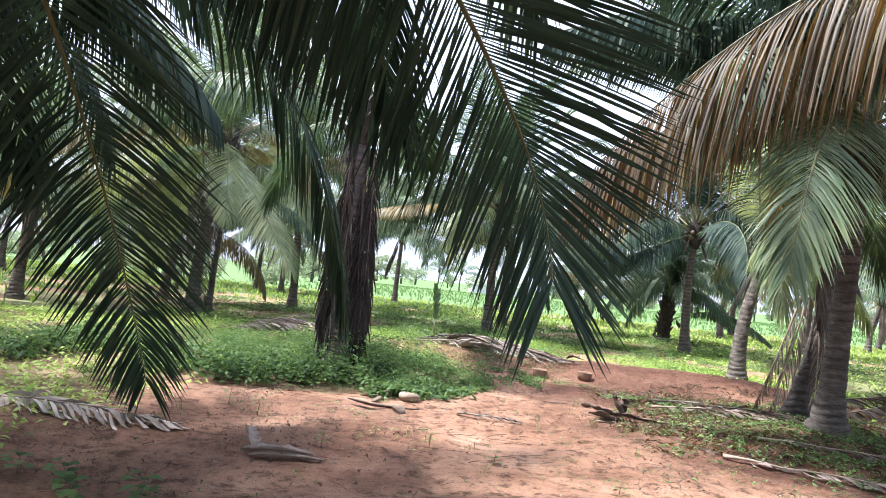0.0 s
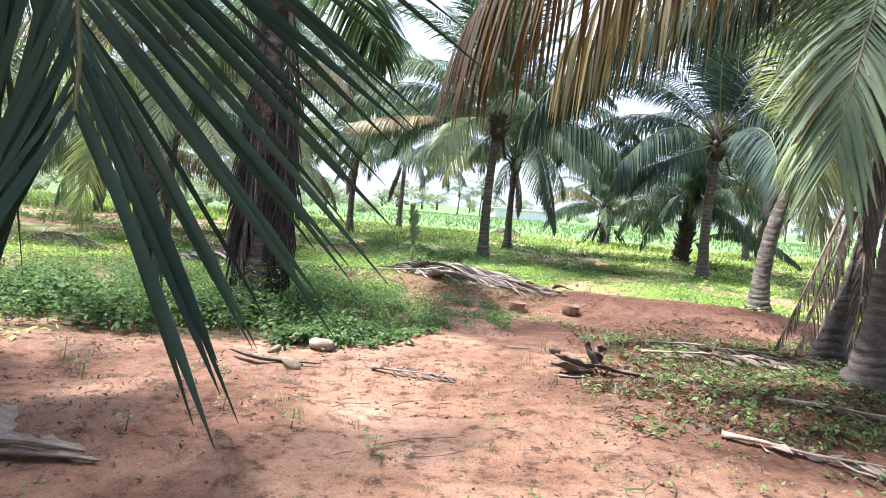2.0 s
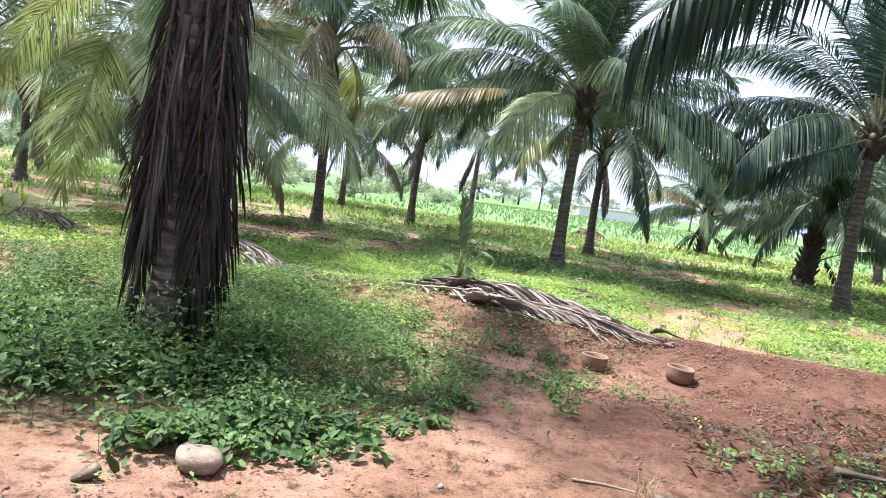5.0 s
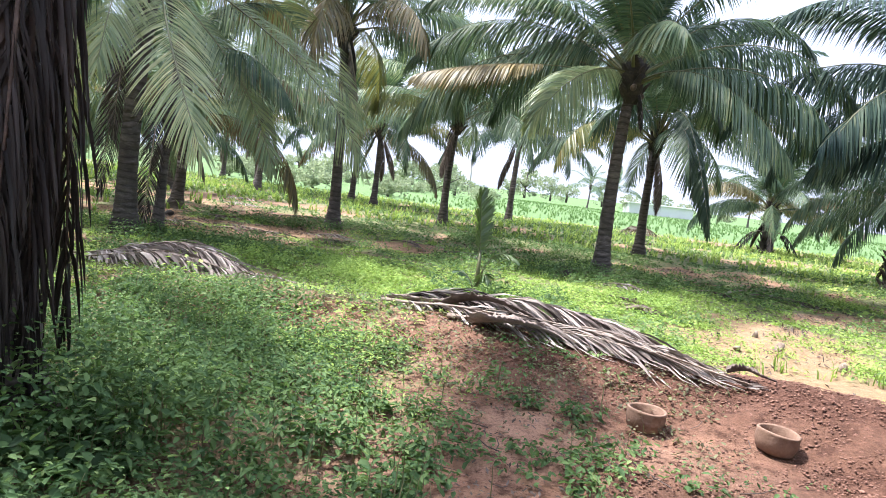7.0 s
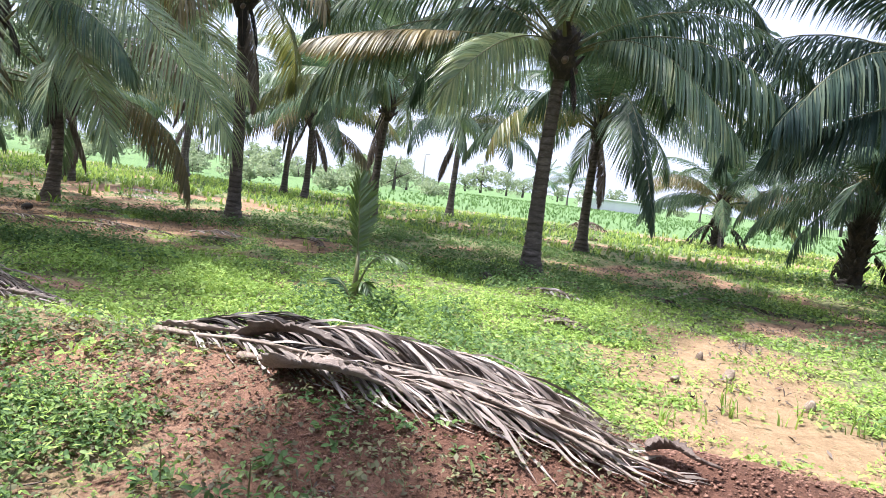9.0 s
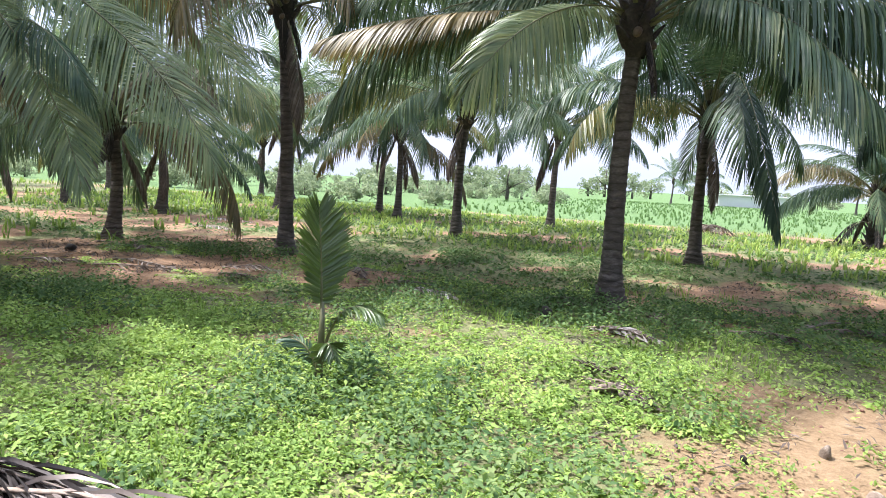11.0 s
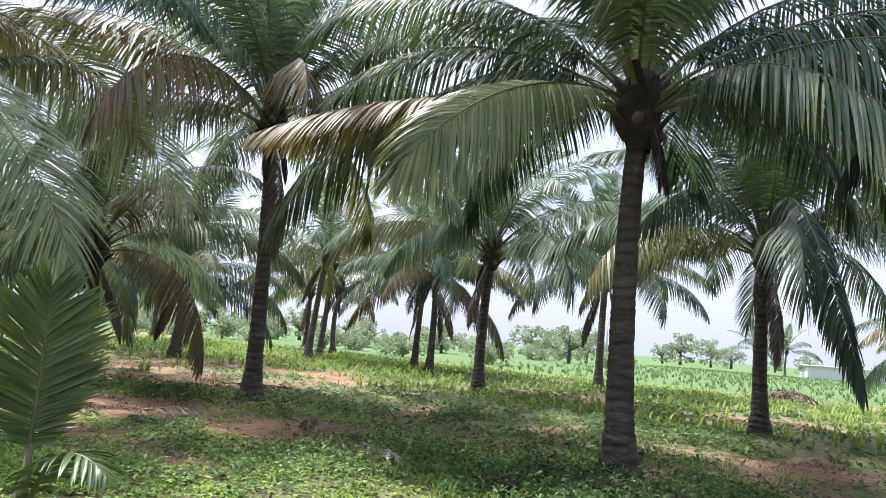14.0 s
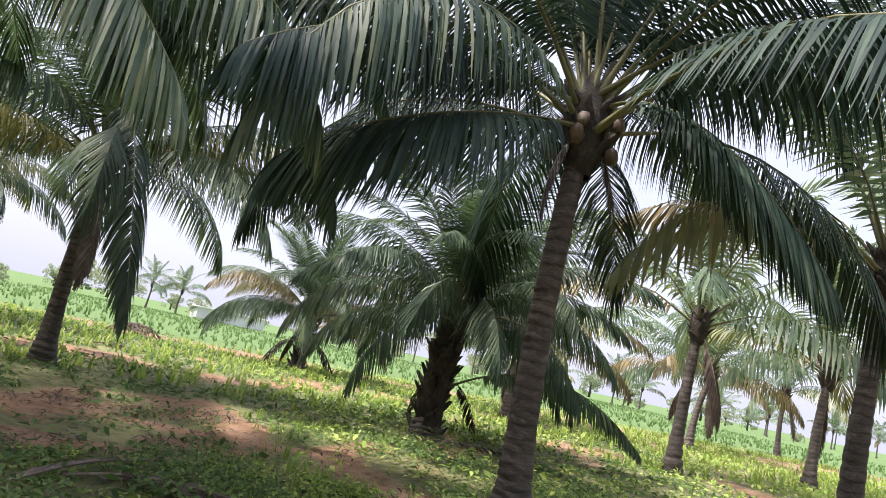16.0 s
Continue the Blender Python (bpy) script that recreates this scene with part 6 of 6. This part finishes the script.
x, y, r = scatter(40000, 0.2, 5.2, 10.6, 13.2, lambda a, b: red_and_shade(a, b) ** 1.2, 51)
lumps("soil_clods", x, y, r, 0.006, CLOD, "loose red earth clods along the bank", "soil")
x, y, r = scatter(16000, -3, 6, 2.6, 11.5, lambda a, b: 0.15 + 0.85 * smooth(-0.1, 0.9, wavy(a, b, 1.2, 52)), 52)
lumps("soil_clods", x, y, r, 0.0075, CLOD, "small earth crumbs and pebbles on the track", "soil")
x, y, r = scatter(3600, 1.6, 6.8, 13.6, 20, lambda a, b: 0.8 * (1 - cover(a, b)) * smooth(-0.4, 0.6, wavy(a, b, 2.5, 59)), 59)
lumps("soil_clods", x, y, r, 0.009, CLOD, "loose crumbs of earth on sandy ground", "soil")
x, y, r = scatter(700, 1.6, 6.8, 13.6, 20, lambda a, b: 0.7 * (1 - cover(a, b)) + 0 * a, 60)
leafy_plants("leaf_litter", x, y, r, 4, 0.012, 0.035, STALK_DRY_LEAF, "pale leaf scraps on sandy ground", "leaf litter", shape=0.35, spread=0.14)
x, y, r = scatter(60, -2.5, 5, 3, 11, lambda a, b: 0.6 + 0 * a, 53)
lumps("pebbles", x, y, r, 0.014, STONE, "scattered pale pebbles on red soil", "stones")
x, y, r = scatter(520, -3.5, 6, 2.6, 12, lambda a, b: 0.3 + 0.7 * (wavy(a, b, 0.9, 54) > 0.1), 54)


def twig_litter(x, y, r):
    n = len(x)
    vs, qs = [], []
    for k in range(n):
        L, a = r.gamma(2.0, 0.07) + 0.04, r.uniform(0, 6.28)
        w = r.uniform(0.0015, 0.004)
        d, sd = np.array([math.cos(a), math.sin(a)]), np.array([-math.sin(a), math.cos(a)])
        bend = r.uniform(-0.3, 0.3) * L
        for t in (0, 0.5, 1.0):
            p = np.array([x[k], y[k]]) + d * L * (t - 0.5) + sd * bend * (1 - (2 * t - 1) ** 2)
            z = float(height(*p)) + 0.012 + 0.02 * t
            for ex, ez in ((-w, 0), (0, w * 1.6), (w, 0)):
                vs.append((p[0] + sd[0] * ex, p[1] + sd[1] * ex, z + ez))
        b0 = k * 9
        for m in (0, 3):
            for e in range(3):
                qs.append((b0 + m + e, b0 + m + (e + 1) % 3, b0 + m + 3 + (e + 1) % 3, b0 + m + 3 + e))
    return tagged(new("twig_litter", mesh_from("twig_litter", vs, qs, SHEATH)), "dry twigs and leaf ribs strewn on the soil", "twigs", kind="stuff")


twig_litter(x, y, r)
x, y, r = scatter(3400, -3.5, 6, 2.6, 12, lambda a, b: 0.15 + 0.85 * (wavy(a, b, 1.3, 55) > 0.15), 56)
leafy_plants("leaf_litter", x, y, r, 5, 0.012, 0.035, LEAF_DRY, "small dry brown leaf scraps on the soil", "leaf litter", shape=0.4, spread=0.12)
x, y, r = scatter(2400, -9, 7, 13.3, 25, lambda a, b: 0.25 + 0.75 * (wavy(a, b, 1.0, 57) > 0.2), 58)
leafy_plants("leaf_litter", x, y, r, 5, 0.03, 0.06, LEAF_DRY, "brown dry leaf scraps among the weeds", "leaf litter", shape=0.35, spread=0.2)


def broad_weed(x, y, tall, leaf, n, seed, label):
    """A single young weed with broad leaves, near enough to tell its leaves."""
    r = np.random.RandomState(seed)
    ob = thing("broadleaf_weed", label, "weed", x, y, group="young weeds by the track")
    part("stem", tube_mesh("stem", [(0, 0, -0.02), (0.01, 0.01, tall * 0.5), (0.02, 0, tall)], [0.004, 0.003, 0.002], 6, STALK), None, ob)
    vs, qs = [], []
    for k in range(n):
        a = k * 2.4 + r.uniform(-0.3, 0.3)
        z = tall * (0.12 + 0.88 * (k + 1) / n)
        L = leaf * r.uniform(0.7, 1.15)
        d = np.array([math.cos(a), math.sin(a), r.uniform(-0.2, 0.35)])
        s = np.array([-math.sin(a), math.cos(a), 0])
        b = len(vs)
        p0 = np.array([0, 0, z]) + d * 0.03
        rows = [(0.0, 0.05, 0), (0.3, 0.42, 0.05), (0.6, 0.38, 0.04), (1.0, 0.02, -0.14)]
        for u, w, dz in rows:
            c = p0 + d * L * u + np.array([0, 0, dz * L])
            vs += [c - s * L * w + np.array([0, 0, 0.1 * w * L]), c, c + s * L * w + np.array([0, 0, 0.1 * w * L])]
        for m in range(3):
            for e in range(2):
                qs.append((b + m * 3 + e, b + m * 3 + e + 1, b + m * 3 + 4 + e, b + m * 3 + 3 + e))
    part("foliage", mesh_from("foliage", vs, qs, WEED), None, ob)


for k, (wx, wy, wt, wl) in enumerate([(-1.95, 3.95, 0.16, 0.11), (-1.75, 3.7, 0.14, 0.10), (-1.3, 3.75, 0.2, 0.11), (-1.2, 3.6, 0.15, 0.1), (-2.3, 4.0, 0.14, 0.1), (0.35, 5.9, 0.14, 0.06), (0.95, 5.6, 0.15, 0.06), (-0.2, 6.1, 0.12, 0.05), (2.45, 7.35, 0.13, 0.07),
                                    (-0.6, 5.6, 0.13, 0.06), (1.9, 4.9, 0.1, 0.05), (3.2, 7.6, 0.14, 0.08), (3.5, 7.9, 0.16, 0.09), (3.9, 7.7, 0.14, 0.08), (4.4, 7.4, 0.15, 0.09), (3.3, 8.4, 0.14, 0.08), (-1.5, 6.5, 0.2, 0.06), (-2.0, 7.0, 0.2, 0.07)]):
    broad_weed(wx, wy, wt, wl * (0.95 if wy < 4.2 else 0.7), 10, 300 + k, "small broad-leaved green weed by the track")


# ---- distance ----
def far_tree_mesh(seed, tall, wide, clumps=28, per=38, leaf=0.5):
    """A crown of many leaf clumps with gaps, and the stem with its limbs."""
    r = np.random.RandomState(seed)
    cs = r.normal(size=(clumps, 3))
    cs = unit(cs) * (r.rand(clumps, 1) ** 0.4)
    cs = cs * np.array([wide, wide, tall * 0.42]) + np.array([0, 0, tall * 0.5])
    cs[:, 2] = np.maximum(cs[:, 2], tall * 0.08)
    rad = r.uniform(0.18, 0.34, clumps) * wide
    m = clumps * per
    c = np.repeat(cs, per, 0) + unit(r.normal(size=(m, 3))) * (np.repeat(rad, per) * r.rand(m) ** 0.35)[:, None]
    d, w = unit(r.normal(size=(m, 3))), unit(r.normal(size=(m, 3)))
    w = unit(w - d * np.sum(d * w, -1, keepdims=True))
    L = (leaf * r.uniform(0.6, 1.3, m))[:, None]
    v = np.stack([c - d * L * 0.5, c + w * L * 0.3, c + d * L * 0.5, c - w * L * 0.3], 1).reshape(-1, 3)
    crown = mesh_from("crown", v, np.arange(m * 4).reshape(-1, 4), HAZED_LEAF, flat=True)
    stem = tube_mesh("trunk", [(0, 0, -0.3), (0.1, 0, tall * 0.25), (0.0, 0.1, tall * 0.55), (0.2, 0.1, tall * 0.8)], [tall * 0.05, tall * 0.04, tall * 0.025, tall * 0.01], 8, BARK)
    limbs = [tube_mesh("limb", [(0, 0, tall * 0.3), tuple(cs[k] * 0.6 + np.array([0, 0, tall * 0.12])), tuple(cs[k])], [tall * 0.02, tall * 0.014, tall * 0.006], 6, BARK) for k in range(3)]
    return crown, stem, limbs


def far_tree(meshes, x, y, s, label):
    ob = thing("tree", label, "tree", x, y, group="trees beyond the field")
    crown, stem, limbs = meshes
    part("trunk", stem, None, ob)
    part("crown", crown, None, ob)
    for lm in limbs:
        part("limb", lm, None, ob)
    ob.scale = (s, s, s * random.uniform(0.85, 1.1))
    ob.rotation_euler = (0, 0, random.uniform(0, 6.28))


KINDS = [far_tree_mesh(1, 6.0, 3.4), far_tree_mesh(2, 4.0, 3.2, 26), far_tree_mesh(3, 8.0, 3.6, 34), far_tree_mesh(4, 2.6, 2.6, 22, 36, 0.42)]
LABELS = ["round leafy green tree at the field edge", "low spreading green bush-like tree", "taller leafy tree in the hazy distance", "green bush at the edge of the field"]
far_tree(KINDS[0], -25.5, 161, 1.15, LABELS[0])
spots = random.Random(9)
for k in range(46):
    fx = -150 + 290 * k / 45 + spots.uniform(-3, 3)
    fy = 150 + spots.uniform(-12, 26)
    far_tree(KINDS[spots.randrange(4)], fx, fy, spots.uniform(0.6, 1.0), "leafy tree in the hazy distance")
for k in range(26):
    fx = -75 + 62 * k / 25 + spots.uniform(-1.5, 1.5)
    fy = 62 + spots.uniform(-6, 14) + (fx + 75) * 0.25
    kk = spots.choice([1, 3, 3, 0])
    far_tree(KINDS[kk], fx, fy, spots.uniform(0.45, 0.8), LABELS[kk])
for k in range(16):
    fx = -62 + 46 * k / 15 + spots.uniform(-1.5, 1.5)
    kk = spots.choice([1, 3, 1])
    far_tree(KINDS[kk], fx, 47 + spots.uniform(-3, 5) + 0.12 * (fx + 62), spots.uniform(0.35, 0.6), LABELS[kk])
for k in range(18):
    fx = 14 + 130 * k / 17 + spots.uniform(-3, 3)
    fy = 122 + spots.uniform(-6, 14)
    palm(fx, fy, spots.uniform(3.0, 5.0), (0.2, 0), fronds=13, scale=1.15, hanging=0, far=True, green=LEAF_LIT, group="palms beyond the field", label="distant coconut palm beyond the field")
for fx, fy in [(-8, 124), (-4, 128), (-55, 58), (-48, 52), (-60, 44), (-50, 34)]:
    palm(fx, fy, 3.6, (0.2, 0), fronds=13, scale=1.1, hanging=0, far=True, green=LEAF_LIT, group="palms beyond the field", label="distant coconut palm beyond the field")

for k in range(16):
    fy = -12 + 84 * k / 15 + spots.uniform(-1.5, 1.5)
    kk = spots.choice([0, 1, 3, 2])
    far_tree(KINDS[kk], -74 + spots.uniform(-8, 6), fy, spots.uniform(0.7, 1.1), LABELS[kk])
for k in range(12):
    fy = 8 + 100 * k / 11 + spots.uniform(-2, 2)
    kk = spots.choice([0, 1, 3, 2])
    far_tree(KINDS[kk], 88 + 0.3 * fy + spots.uniform(-8, 8), fy, spots.uniform(0.7, 1.1), LABELS[kk])
for px, py in [(-14, 5), (-19, 8), (-26, 6), (-36, 10), (-42, 20), (-46, 30), (-30, 1), (-20, 0), (32, 26), (36, 36), (30, 16), (40, 28), (20, 14), (26, 8), (34, 46)]:
    palm(px, py, spots.uniform(3.2, 3.9), (spots.uniform(-0.2, 0.3), 0), fronds=17, hanging=1, far=True, oldest=6.2, green=LEAF_LIT)

shed = thing("farm_shed", "long low white shed at the far edge of the field", "building", 3.8, 139.0)
shed.rotation_euler = (0, 0, radians(18))


def box(name, parent, mat, x0, x1, y0, y1, z0, z1, bevel=0.03):
    bm = bmesh.new()
    bmesh.ops.create_cube(bm, size=1, matrix=Matrix.LocRotScale(((x0 + x1) / 2, (y0 + y1) / 2, (z0 + z1) / 2), None, (x1 - x0, y1 - y0, z1 - z0)))
    bmesh.ops.bevel(bm, geom=bm.edges[:], offset=bevel, segments=1, affect="EDGES")
    me = bpy.data.meshes.new(name)
    bm.to_mesh(me)
    bm.free()
    me.materials.append(mat)
    return part(name, me, None, parent)


box("wall", shed, WHITE, -6, 6, -2, -1.8, -0.3, 1.9)
box("wall", shed, WHITE, -6, 6, 1.8, 2, -0.3, 1.9)
box("wall", shed, WHITE, -6, -5.8, -1.8, 1.8, -0.3, 1.9)
box("wall", shed, WHITE, 5.8, 6, -1.8, 1.8, -0.3, 1.9)
box("roof", shed, WHITE, -6.4, 6.4, -2.4, 2.4, 1.9, 2.1)
for px, py in [(-22.3, 98.3), (30.0, 132.0)]:
    pole = thing("utility_pole", "thin grey utility pole beyond the field", "pole", px, py)
    part("post", tube_mesh("post", [(0, 0, -0.4), (0, 0, 3), (0, 0, 5.2)], [0.12, 0.1, 0.08], 8, CONCRETE), None, pole)
    part("crossarm", tube_mesh("crossarm", [(-0.7, 0, 4.9), (0, 0, 4.9), (0.7, 0, 4.9)], [0.05, 0.05, 0.05], 6, CONCRETE), None, pole)
